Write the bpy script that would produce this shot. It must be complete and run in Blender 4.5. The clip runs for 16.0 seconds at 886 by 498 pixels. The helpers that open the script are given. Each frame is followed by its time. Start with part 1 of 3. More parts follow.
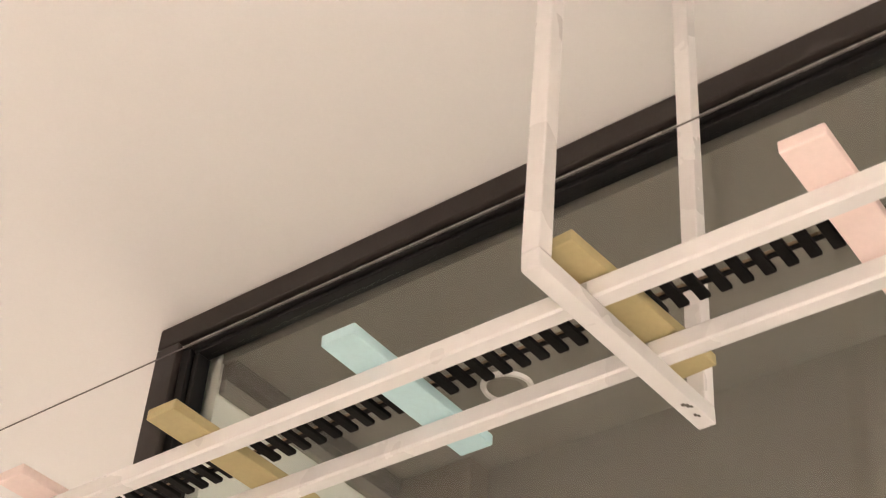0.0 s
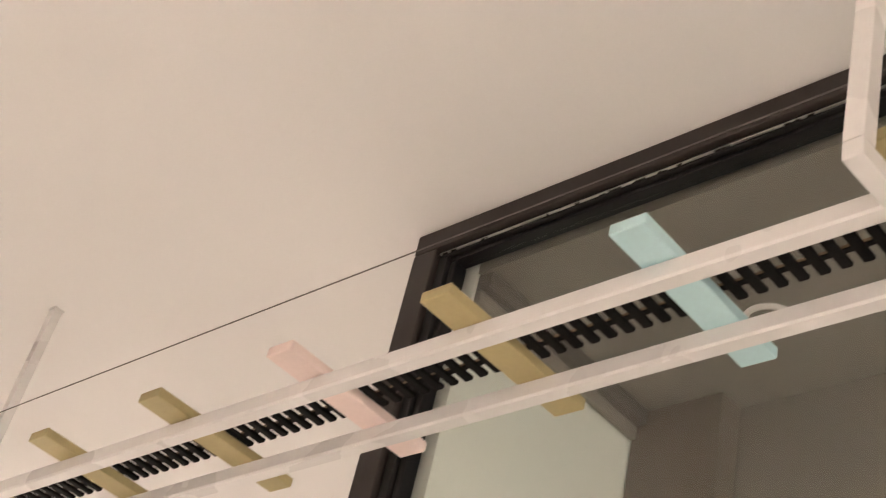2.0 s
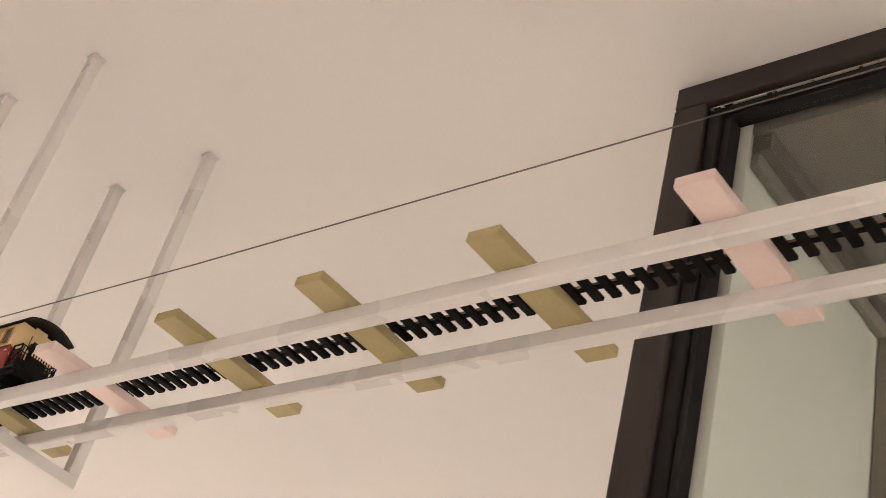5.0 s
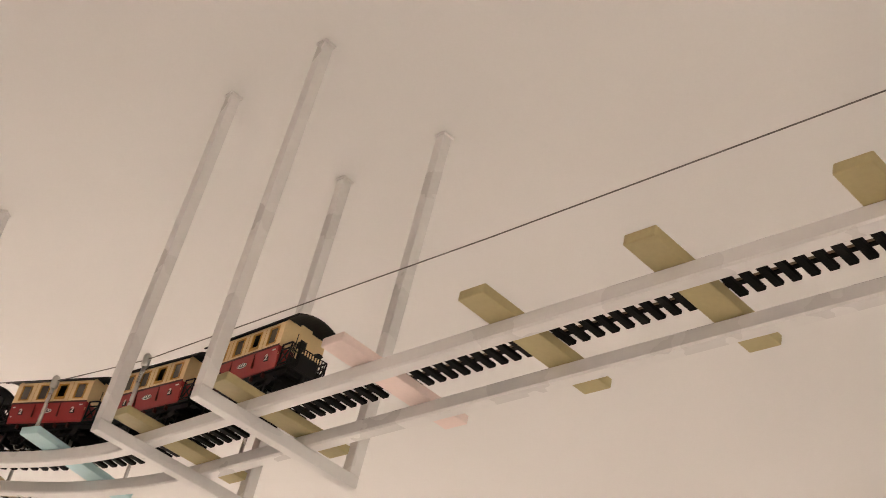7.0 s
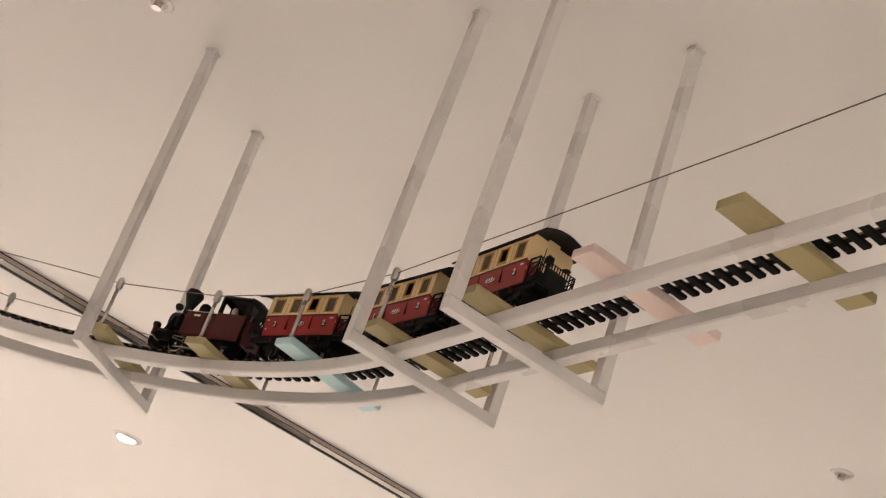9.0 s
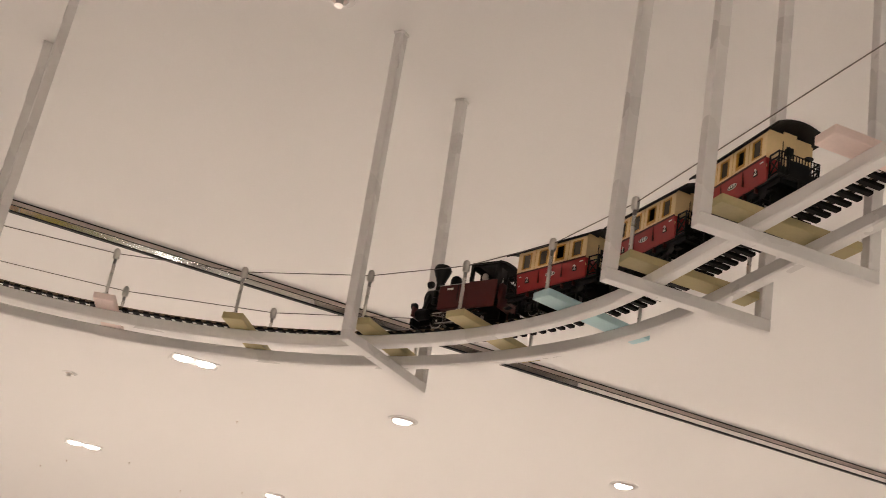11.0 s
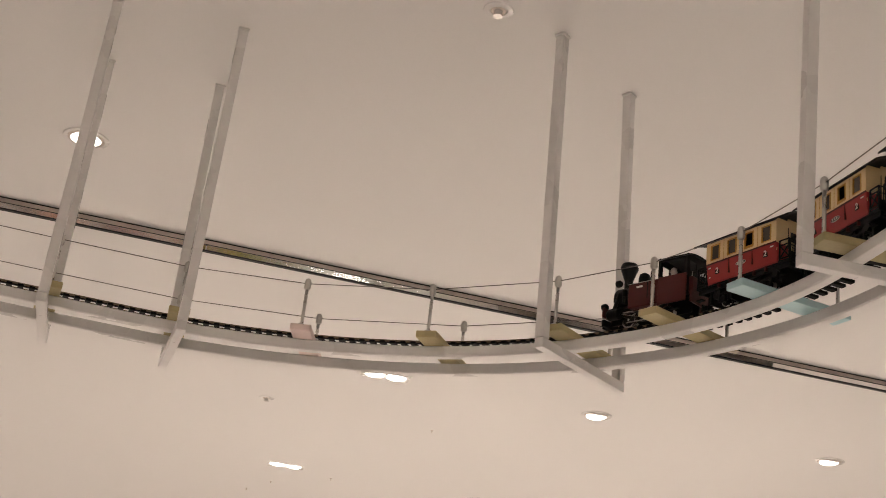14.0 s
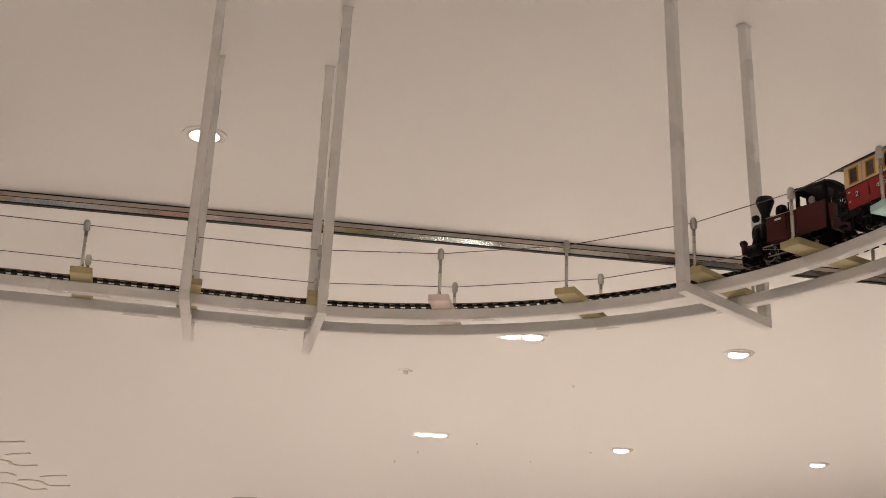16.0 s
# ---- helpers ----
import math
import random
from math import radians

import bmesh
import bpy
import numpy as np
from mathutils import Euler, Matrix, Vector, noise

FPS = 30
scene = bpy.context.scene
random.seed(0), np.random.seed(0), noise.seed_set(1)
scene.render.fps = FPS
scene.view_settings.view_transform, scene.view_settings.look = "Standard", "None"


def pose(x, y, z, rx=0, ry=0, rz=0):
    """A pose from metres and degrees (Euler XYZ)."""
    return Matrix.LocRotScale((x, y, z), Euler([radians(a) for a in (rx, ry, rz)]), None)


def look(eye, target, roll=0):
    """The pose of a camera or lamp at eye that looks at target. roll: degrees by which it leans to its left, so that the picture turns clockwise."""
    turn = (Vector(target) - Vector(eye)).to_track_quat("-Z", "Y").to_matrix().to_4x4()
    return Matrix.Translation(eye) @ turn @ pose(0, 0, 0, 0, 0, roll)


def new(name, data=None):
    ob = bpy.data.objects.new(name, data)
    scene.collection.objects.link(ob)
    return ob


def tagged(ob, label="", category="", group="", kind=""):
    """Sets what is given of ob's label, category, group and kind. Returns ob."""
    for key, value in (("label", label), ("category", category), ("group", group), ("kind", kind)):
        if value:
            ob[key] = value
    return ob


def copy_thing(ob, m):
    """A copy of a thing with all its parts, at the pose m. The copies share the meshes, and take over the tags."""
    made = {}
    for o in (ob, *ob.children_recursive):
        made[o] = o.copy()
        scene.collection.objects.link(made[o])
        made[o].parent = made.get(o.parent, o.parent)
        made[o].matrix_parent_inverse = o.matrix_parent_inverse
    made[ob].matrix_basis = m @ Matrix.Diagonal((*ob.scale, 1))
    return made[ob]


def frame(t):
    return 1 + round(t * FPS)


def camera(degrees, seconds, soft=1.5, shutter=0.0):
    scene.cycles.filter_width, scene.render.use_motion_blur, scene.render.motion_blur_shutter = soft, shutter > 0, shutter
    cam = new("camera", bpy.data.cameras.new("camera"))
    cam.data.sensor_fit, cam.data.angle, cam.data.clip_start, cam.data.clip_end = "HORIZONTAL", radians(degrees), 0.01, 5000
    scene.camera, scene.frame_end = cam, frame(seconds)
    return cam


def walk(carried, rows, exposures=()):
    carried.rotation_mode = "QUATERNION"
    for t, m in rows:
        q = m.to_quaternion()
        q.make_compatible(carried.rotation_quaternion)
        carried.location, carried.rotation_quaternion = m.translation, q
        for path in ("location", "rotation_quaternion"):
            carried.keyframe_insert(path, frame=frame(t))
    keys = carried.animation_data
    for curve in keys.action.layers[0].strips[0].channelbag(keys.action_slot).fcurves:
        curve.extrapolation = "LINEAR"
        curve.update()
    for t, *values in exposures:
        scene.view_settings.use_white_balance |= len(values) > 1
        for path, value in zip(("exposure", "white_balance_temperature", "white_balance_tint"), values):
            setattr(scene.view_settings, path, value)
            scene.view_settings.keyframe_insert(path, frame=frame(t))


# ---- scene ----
cam = camera(35.67, 16.0, soft=0.75, shutter=0.3)
PATH = [
    (0, (0.923, -1.014, 1.558), (-0.019, 0.180, 2.857), 3.31),
    (0.5, (0.885, -1.003, 1.559), (-0.081, 0.120, 2.903), 8.30),
    (1, (0.856, -0.997, 1.551), (-0.167, 0.088, 2.884), 11.67),
    (1.5, (0.833, -0.999, 1.529), (-0.283, 0.059, 2.808), 12.45),
    (2, (0.797, -0.976, 1.527), (-0.420, 0.053, 2.736), 14.65),
    (2.5, (0.757, -0.950, 1.539), (-0.555, 0.043, 2.676), 14.03),
    (3, (0.707, -0.934, 1.550), (-0.557, 0.042, 2.754), 18.73),
    (3.5, (0.552, -1.019, 1.527), (-0.662, -0.008, 2.753), 19.72),
    (4, (0.363, -1.073, 1.529), (-0.829, 0.064, 2.664), 16.04),
    (4.2, (0.299, -1.058, 1.544), (-0.906, 0.079, 2.664), 16.78),
    (6.3, (-0.226, -1.086, 1.529), (-1.399, 0.053, 2.682), 13.22),
    (6.5, (-0.249, -1.100, 1.531), (-1.487, -0.004, 2.656), 13.08),
    (7, (-0.258, -1.128, 1.516), (-1.578, -0.094, 2.605), 14.23),
    (7.5, (-0.267, -1.126, 1.505), (-1.650, -0.138, 2.558), 16.22),
    (8, (-0.286, -1.119, 1.494), (-1.731, -0.191, 2.519), 20.14),
    (8.5, (-0.295, -1.117, 1.494), (-1.796, -0.251, 2.493), 19.79),
    (9, (-0.309, -1.108, 1.488), (-1.871, -0.273, 2.418), 19.77),
    (9.5, (-0.320, -1.117, 1.480), (-1.913, -0.290, 2.362), 19.46),
    (10, (-0.323, -1.140, 1.482), (-1.975, -0.372, 2.306), 15.45),
    (10.2, (-0.319, -1.149, 1.476), (-1.995, -0.412, 2.281), 13.77),
    (12.5, (-0.332, -1.163, 1.491), (-2.114, -0.680, 2.259), 7.40),
    (13, (-0.328, -1.174, 1.500), (-2.121, -0.721, 2.260), 7.29),
    (13.5, (-0.322, -1.191, 1.502), (-2.127, -0.783, 2.259), 7.26),
    (14, (-0.315, -1.205, 1.500), (-2.132, -0.826, 2.245), 6.86),
    (14.5, (-0.313, -1.217, 1.497), (-2.151, -0.873, 2.204), 5.49),
    (15, (-0.305, -1.253, 1.496), (-2.161, -0.951, 2.177), 4.28),
    (15.5, (-0.307, -1.266, 1.501), (-2.169, -1.001, 2.180), 2.47),
    (16, (-0.336, -1.240, 1.506), (-2.204, -1.018, 2.186), 2.18),
]
walk(cam, [(t, look(e, g, r)) for t, e, g, r in PATH],
     exposures=((0.0, 0.66), (1.0, 0.45), (2.5, 0.38), (4.2, 0.27), (6.5, 0.10), (10.0, -0.20), (12.5, -0.37), (16.0, -0.46)))

# ---- light ----
world = bpy.data.worlds.new("world")
scene.world = world
world.use_nodes = True
world.node_tree.nodes["Background"].inputs["Color"].default_value = (1.0, 0.9, 0.8, 1)
world.node_tree.nodes["Background"].inputs["Strength"].default_value = 0.05

# ---- numbers of the place ----
CEIL = 3.398          # ceiling over the track
FAR_CEIL = 3.355     # ceiling beyond the mirror strip
STRIP_X = -5.355      # the ceiling step at y = 0
SKEW = -0.038        # x of the step for each metre of y
YC = 0.148           # centre line of the straight track
X_END = -2.5686      # where the bend begins
R = 1.309            # radius of the bend
TOP = 2.600          # upper face of the cross blocks
S = 0.315            # spacing of the cross blocks
S_ARC = X_END * -1
TURN = radians(95.5)  # angle of the bend
S_LINE = S_ARC + R * TURN


def along(s):
    """Point on the centre line and heading (degrees) at s metres from x = 0, in the direction of travel."""
    if s <= S_ARC:
        return Vector((-s, YC, 0)), 180.0
    if s <= S_LINE:
        a = (s - S_ARC) / R
        return Vector((X_END - R * math.sin(a), YC - R + R * math.cos(a), 0)), 180.0 + math.degrees(a)
    d = s - S_LINE
    return Vector((X_END - R * math.sin(TURN) - d * math.cos(TURN), YC - R + R * math.cos(TURN) - d * math.sin(TURN), 0)), 180.0 + math.degrees(TURN)


def beside(s, side, z=0.0):
    """Point beside the centre line; side > 0 is the inner side of the bend."""
    p, h = along(s)
    a = radians(h + 90)
    return Vector((p.x + side * math.cos(a), p.y + side * math.sin(a), z))


# ---- materials ----
def material(name, color, rough=0.5, metal=0.0, spread=0.12, grain=60.0, stain=4.0, bump=0.05, spec=0.5):
    m = bpy.data.materials.new(name)
    m.use_nodes = True
    nt = m.node_tree
    b = nt.nodes["Principled BSDF"]
    co = nt.nodes.new("ShaderNodeTexCoord")
    n1, n2 = nt.nodes.new("ShaderNodeTexNoise"), nt.nodes.new("ShaderNodeTexNoise")
    n1.inputs["Scale"].default_value, n1.inputs["Detail"].default_value = grain, 6
    n2.inputs["Scale"].default_value, n2.inputs["Detail"].default_value = stain, 4
    nt.links.new(co.outputs["Object"], n1.inputs["Vector"])
    nt.links.new(co.outputs["Object"], n2.inputs["Vector"])
    add = nt.nodes.new("ShaderNodeMath")
    add.operation = "ADD"
    nt.links.new(n1.outputs["Fac"], add.inputs[0])
    nt.links.new(n2.outputs["Fac"], add.inputs[1])
    info = nt.nodes.new("ShaderNodeObjectInfo")
    mul = nt.nodes.new("ShaderNodeMath")
    mul.operation = "MULTIPLY_ADD"
    nt.links.new(info.outputs["Random"], mul.inputs[0])
    mul.inputs[1].default_value = 0.25
    nt.links.new(add.outputs[0], mul.inputs[2])
    ramp = nt.nodes.new("ShaderNodeMapRange")
    ramp.inputs["From Min"].default_value, ramp.inputs["From Max"].default_value = 0.6, 1.65
    ramp.inputs["To Min"].default_value, ramp.inputs["To Max"].default_value = 1 - spread, 1 + spread
    nt.links.new(mul.outputs[0], ramp.inputs["Value"])
    mix = nt.nodes.new("ShaderNodeVectorMath")
    mix.operation = "SCALE"
    mix.inputs[0].default_value = color
    nt.links.new(ramp.outputs[0], mix.inputs["Scale"])
    nt.links.new(mix.outputs[0], b.inputs["Base Color"])
    rr = nt.nodes.new("ShaderNodeMapRange")
    rr.inputs["From Min"].default_value, rr.inputs["From Max"].default_value = 0.3, 0.7
    rr.inputs["To Min"].default_value, rr.inputs["To Max"].default_value = max(0.02, rough - 0.1), min(1, rough + 0.1)
    nt.links.new(n2.outputs["Fac"], rr.inputs["Value"])
    nt.links.new(rr.outputs[0], b.inputs["Roughness"])
    b.inputs["Metallic"].default_value = metal
    b.inputs["Specular IOR Level"].default_value = spec
    bp = nt.nodes.new("ShaderNodeBump")
    bp.inputs["Strength"].default_value, bp.inputs["Distance"].default_value = bump, 0.002
    nt.links.new(n1.outputs["Fac"], bp.inputs["Height"])
    nt.links.new(bp.outputs[0], b.inputs["Normal"])
    return m


def glow(name, color, strength):
    m = bpy.data.materials.new(name)
    m.use_nodes = True
    b = m.node_tree.nodes["Principled BSDF"]
    b.inputs["Base Color"].default_value = (0.8, 0.8, 0.8, 1)
    b.inputs["Emission Color"].default_value = (*color, 1)
    b.inputs["Emission Strength"].default_value = strength
    return m


def glass(name, tint):
    m = bpy.data.materials.new(name)
    m.use_nodes = True
    nt = m.node_tree
    nt.nodes.remove(nt.nodes["Principled BSDF"])
    clear, gloss = nt.nodes.new("ShaderNodeBsdfTransparent"), nt.nodes.new("ShaderNodeBsdfGlossy")
    mx = nt.nodes.new("ShaderNodeMixShader")
    clear.inputs["Color"].default_value = (*tint, 1)
    gloss.inputs["Roughness"].default_value = 0.03
    mx.inputs[0].default_value = 0.035
    nt.links.new(clear.outputs[0], mx.inputs[1])
    nt.links.new(gloss.outputs[0], mx.inputs[2])
    nt.links.new(mx.outputs[0], nt.nodes["Material Output"].inputs["Surface"])
    return m


M_CEIL = material("ceiling_paint", (0.72, 0.70, 0.68), 0.8, spread=0.025, grain=180, stain=0.9, bump=0.03)
M_WALL = material("wall_paint", (0.22, 0.20, 0.18), 0.8, spread=0.05, grain=90, stain=0.7)
M_FLOOR = material("stone_floor", (0.58, 0.545, 0.505), 0.3, spread=0.08, grain=30, stain=1.5)
M_WHITE = material("white_enamel", (0.69, 0.666, 0.65), 0.30, spread=0.045, grain=60, stain=5, bump=0.02)
M_FRAME = material("dark_bronze_frame", (0.036, 0.028, 0.025), 0.5, spread=0.2, grain=150, stain=5, spec=0.35)
M_DARK = material("black_bead", (0.010, 0.009, 0.009), 0.5, spread=0.2, grain=150, stain=5, spec=0.3)
M_GLASS = glass("window_glass", (0.97, 0.975, 0.965))
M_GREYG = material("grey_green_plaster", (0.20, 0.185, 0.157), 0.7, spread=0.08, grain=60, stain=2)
M_BROWN = material("taupe_panel", (0.145, 0.122, 0.097), 0.6, spread=0.1, grain=80, stain=2)
M_TAUPE = material("dark_taupe_trim", (0.11, 0.095, 0.078), 0.6, spread=0.1, grain=80, stain=2)
M_PALE = material("pale_green_plaster", (0.70, 0.72, 0.66), 0.7, spread=0.05, grain=80, stain=2)
M_MIRROR = material("mirror_steel", (0.82, 0.80, 0.77), 0.12, metal=1.0, spread=0.06, grain=14, stain=3, bump=0.02)
M_BAND = material("brown_steel_band", (0.56, 0.49, 0.44), 0.4, metal=0.3, spread=0.1, grain=20, stain=3)
M_BLACK = material("black_shadow_gap", (0.012, 0.011, 0.011), 0.6, spread=0.2)
M_OLIVE = material("olive_yellow_paint", (0.42, 0.35, 0.175), 0.6, spread=0.08, grain=140, stain=12, bump=0.15)
M_PINK = material("pastel_pink_paint", (0.78, 0.63, 0.585), 0.6, spread=0.06, grain=140, stain=12, bump=0.15)
M_CYAN = material("pastel_blue_paint", (0.46, 0.66, 0.69), 0.55, spread=0.06, grain=140, stain=12, bump=0.15)
M_SLEEPER = material("dark_brown_plastic", (0.006, 0.005, 0.0045), 0.7, spread=0.3, grain=300, stain=30, bump=0.2, spec=0.15)
M_RAIL = material("tarnished_brass", (0.16, 0.12, 0.08), 0.35, metal=1.0, spread=0.2, grain=200, stain=20)
M_STEEL = material("brushed_steel", (0.55, 0.53, 0.50), 0.3, metal=1.0, spread=0.1, grain=250, stain=20)
M_CABLE = material("steel_cable", (0.16, 0.14, 0.13), 0.4, metal=0.6, spread=0.15, grain=400, stain=20)
M_RED = material("crimson_plastic", (0.32, 0.020, 0.020), 0.4, spread=0.08, grain=200, stain=25, bump=0.06)
M_DRED = material("dull_red_plastic", (0.066, 0.007, 0.0055), 0.45, spread=0.2, grain=200, stain=25, bump=0.06, spec=0.4)
M_CREAM = material("cream_plastic", (0.76, 0.56, 0.29), 0.4, spread=0.06, grain=200, stain=25, bump=0.06)
M_OCHRE = material("ochre_window_frame", (0.50, 0.24, 0.03), 0.4, spread=0.08, grain=200, stain=25)
M_PANE = material("smoky_pane", (0.075, 0.062, 0.05), 0.15, spread=0.1, grain=60, stain=10)
M_INK = material("black_plastic", (0.005, 0.0045, 0.0045), 0.5, spread=0.3, grain=220, stain=25, bump=0.1, spec=0.22)
M_ROOF = material("charcoal_roof", (0.010, 0.009, 0.009), 0.65, spread=0.25, grain=220, stain=25, bump=0.15, spec=0.3)
M_TEXT = material("white_print", (0.75, 0.72, 0.66), 0.5, spread=0.05)
M_WHEEL = material("nickel_rim", (0.42, 0.40, 0.38), 0.3, metal=1.0, spread=0.1)
M_DOLL = material("doll_plastic", (0.36, 0.32, 0.28), 0.5, spread=0.2, grain=80, stain=40)
M_WAVE = material("beige_relief", (0.55, 0.48, 0.41), 0.7, spread=0.1)
M_BEZEL = material("grey_bezel", (0.42, 0.38, 0.35), 0.4, metal=0.2, spread=0.08)
M_LIT = glow("lit_lens", (1.0, 0.93, 0.82), 9.0)


# ---- building helpers ----
def part(name, bm, mat, parent=None, label="", smooth=False):
    me = bpy.data.meshes.new(name)
    bm.to_mesh(me)
    bm.free()
    me.materials.append(mat)
    if smooth:
        for p in me.polygons:
            p.use_smooth = True
    ob = new(name, me)
    if parent is not None:
        ob.parent = parent
    if label:
        ob["label"] = label
    return ob


def box(bm, x0, x1, y0, y1, z0, z1, bevel=0.0):
    r = bmesh.ops.create_cube(bm, size=1.0)
    for v in r["verts"]:
        v.co = Vector((x0 + (v.co.x + 0.5) * (x1 - x0), y0 + (v.co.y + 0.5) * (y1 - y0), z0 + (v.co.z + 0.5) * (z1 - z0)))
    if bevel:
        es = list({e for v in r["verts"] for e in v.link_edges})
        bmesh.ops.bevel(bm, geom=es, offset=bevel, segments=2, affect="EDGES", profile=0.5)
    return bm


def boxed(*a, bevel=0.0):
    return box(bmesh.new(), *a, bevel=bevel)


def rod(bm, a, b, r, r2=None, n=12):
    a, b = Vector(a), Vector(b)
    d = b - a
    m = Matrix.Translation((a + b) / 2) @ d.to_track_quat("Z", "Y").to_matrix().to_4x4()
    bmesh.ops.create_cone(bm, cap_ends=True, segments=n, radius1=r, radius2=r if r2 is None else r2, depth=d.length, matrix=m)
    return bm


def turned(profile, n=20, m=None):
    """A body of revolution round z from (radius, height) pairs."""
    bm = bmesh.new()
    rings = []
    for r, z in profile:
        rings.append([bm.verts.new((r * math.cos(2 * math.pi * i / n), r * math.sin(2 * math.pi * i / n), z)) for i in range(n)])
    for p, q in zip(rings, rings[1:]):
        for i in range(n):
            bm.faces.new((p[i], p[(i + 1) % n], q[(i + 1) % n], q[i]))
    bm.faces.new(rings[0][::-1])
    bm.faces.new(rings[-1])
    if m is not None:
        bm.transform(m)
    return bm


def sweep(points, w, h):
    """A square bar with its upper face at the points' height; closed ends, slightly eased edges."""
    bm = bmesh.new()
    c = min(w, h) * 0.12
    shape = [(-w / 2 + c, 0), (w / 2 - c, 0), (w / 2, -c), (w / 2, -h + c), (w / 2 - c, -h), (-w / 2 + c, -h), (-w / 2, -h + c), (-w / 2, -c)]
    rings = []
    for i, p in enumerate(points):
        a, b = points[max(0, i - 1)], points[min(len(points) - 1, i + 1)]
        d = (b - a).normalized()
        n = Vector((-d.y, d.x, 0))
        rings.append([bm.verts.new(p + n * u + Vector((0, 0, v))) for u, v in shape])
    k = len(shape)
    for p, q in zip(rings, rings[1:]):
        for i in range(k):
            bm.faces.new((p[i], p[(i + 1) % k], q[(i + 1) % k], q[i]))
    bm.faces.new(rings[0])
    bm.faces.new(rings[-1][::-1])
    bmesh.ops.recalc_face_normals(bm, faces=bm.faces)
    return bm


def track_line(side, z, s0=-2.2, s1=7.0):
    stops = [s0 + 0.1 * i for i in range(int((S_ARC - s0) / 0.1))] + [S_ARC + (S_LINE - S_ARC) * i / 40 for i in range(41)] + [S_LINE + 0.1 + 0.1 * i for i in range(int((s1 - S_LINE) / 0.1))]
    return [beside(s, side, z) for s in stops]


def empty(name, m, label, category, group=""):
    ob = new(name)
    ob.empty_display_size = 0.05
    ob.matrix_world = m
    return tagged(ob, label, category, group)


# ---- structure ----
def structure(name, bm, mat, label):
    return tagged(part(name, bm, mat), label, name.split("_")[0], kind="structure")


structure("floor", boxed(-15, 9, -9, 10, -0.2, 0), M_FLOOR, "pale polished stone shop floor")
def skewed(bm, x):
    """Lays the edge of a ceiling sheet at x along the step."""
    for v in bm.verts:
        if abs(v.co.x - x) < 0.001:
            v.co.x += SKEW * v.co.y
    return bm


structure("ceiling", skewed(boxed(STRIP_X, 9.2, -9.2, 10.2, CEIL, CEIL + 0.15), STRIP_X), M_CEIL, "smooth cream painted plaster ceiling")
structure("ceiling_far", skewed(boxed(-15.2, STRIP_X - 0.012, -9.2, 10.2, FAR_CEIL, FAR_CEIL + 0.2), STRIP_X - 0.012), M_CEIL, "lower cream painted plaster ceiling beyond the mirror strip")
# unseen walls close the room; their dark colour holds back light from the sides
structure("wall_west", boxed(-15.2, -15, -9, 10, 0, 3.34), M_WALL, "unseen end wall, darkened to cut sideways light")
structure("wall_east", boxed(9, 9.2, -9, 10, 0, 3.39), M_WALL, "unseen end wall, darkened to cut sideways light")
structure("wall_south", boxed(-15, 9, -9.2, -9, 0, 3.34), M_WALL, "unseen side wall, darkened to cut sideways light")
structure("wall_north", boxed(-15, 9, 10, 10.2, 0, 3.34), M_WALL, "unseen side wall, darkened to cut sideways light")

strip = empty("mirror_strip", pose(0, 0, 0), "polished mirror steel strip along the ceiling step", "ceiling trim")
part("upper_band", boxed(STRIP_X - 0.010, STRIP_X, -8.9, 9.9, CEIL - 0.020, CEIL - 0.004, bevel=0.001), M_BAND, strip, "brushed brown steel upper band")
part("upper_lip", boxed(STRIP_X - 0.004, STRIP_X + 0.003, -8.9, 9.9, CEIL - 0.0035, CEIL - 0.0005), M_BLACK, strip, "thin dark upper joint")
part("middle_joint", boxed(STRIP_X - 0.010, STRIP_X + 0.001, -8.9, 9.9, CEIL - 0.0225, CEIL - 0.0205), M_BLACK, strip, "thin dark joint")
rng = random.Random(5)
y = -8.9
while y < 9.8:
    y1 = min(9.9, y + rng.uniform(0.9, 1.5))
    bm = boxed(-0.004, 0.0, -(y1 - y) / 2 + 0.002, (y1 - y) / 2 - 0.002, -0.0098, 0.0098, bevel=0.0008)
    ob = part("mirror_plate", bm, M_MIRROR, strip, "mirror polished plate")
    ob.matrix_world = pose(STRIP_X - 0.001, (y + y1) / 2, CEIL - 0.033, 0, (11.5 if y < 0.4 else 3.0) + rng.uniform(-0.7, 0.7), 0)
    y = y1
part("lower_lip", boxed(STRIP_X - 0.010, STRIP_X + 0.006, -8.9, 9.9, FAR_CEIL - 0.008, FAR_CEIL - 0.002), M_BLACK, strip, "black lower lip")
strip.matrix_world = Matrix.Translation((STRIP_X, 0, 0)) @ pose(0, 0, 0, 0, 0, math.degrees(-math.atan(SKEW))) @ Matrix.Translation((-STRIP_X, 0, 0))

# ---- framed display window beside the track ----
WY = 0.5686          # glass plane
WX0, WX1 = -1.107, 3.2
BACK = 1.32
IN_CEIL = 3.31
HEAD = CEIL - 0.001  # top of the frame
window = tagged(empty("window_1", pose(0, 0, 0), "dark bronze framed glass window touching the ceiling", "window"), kind="structure")
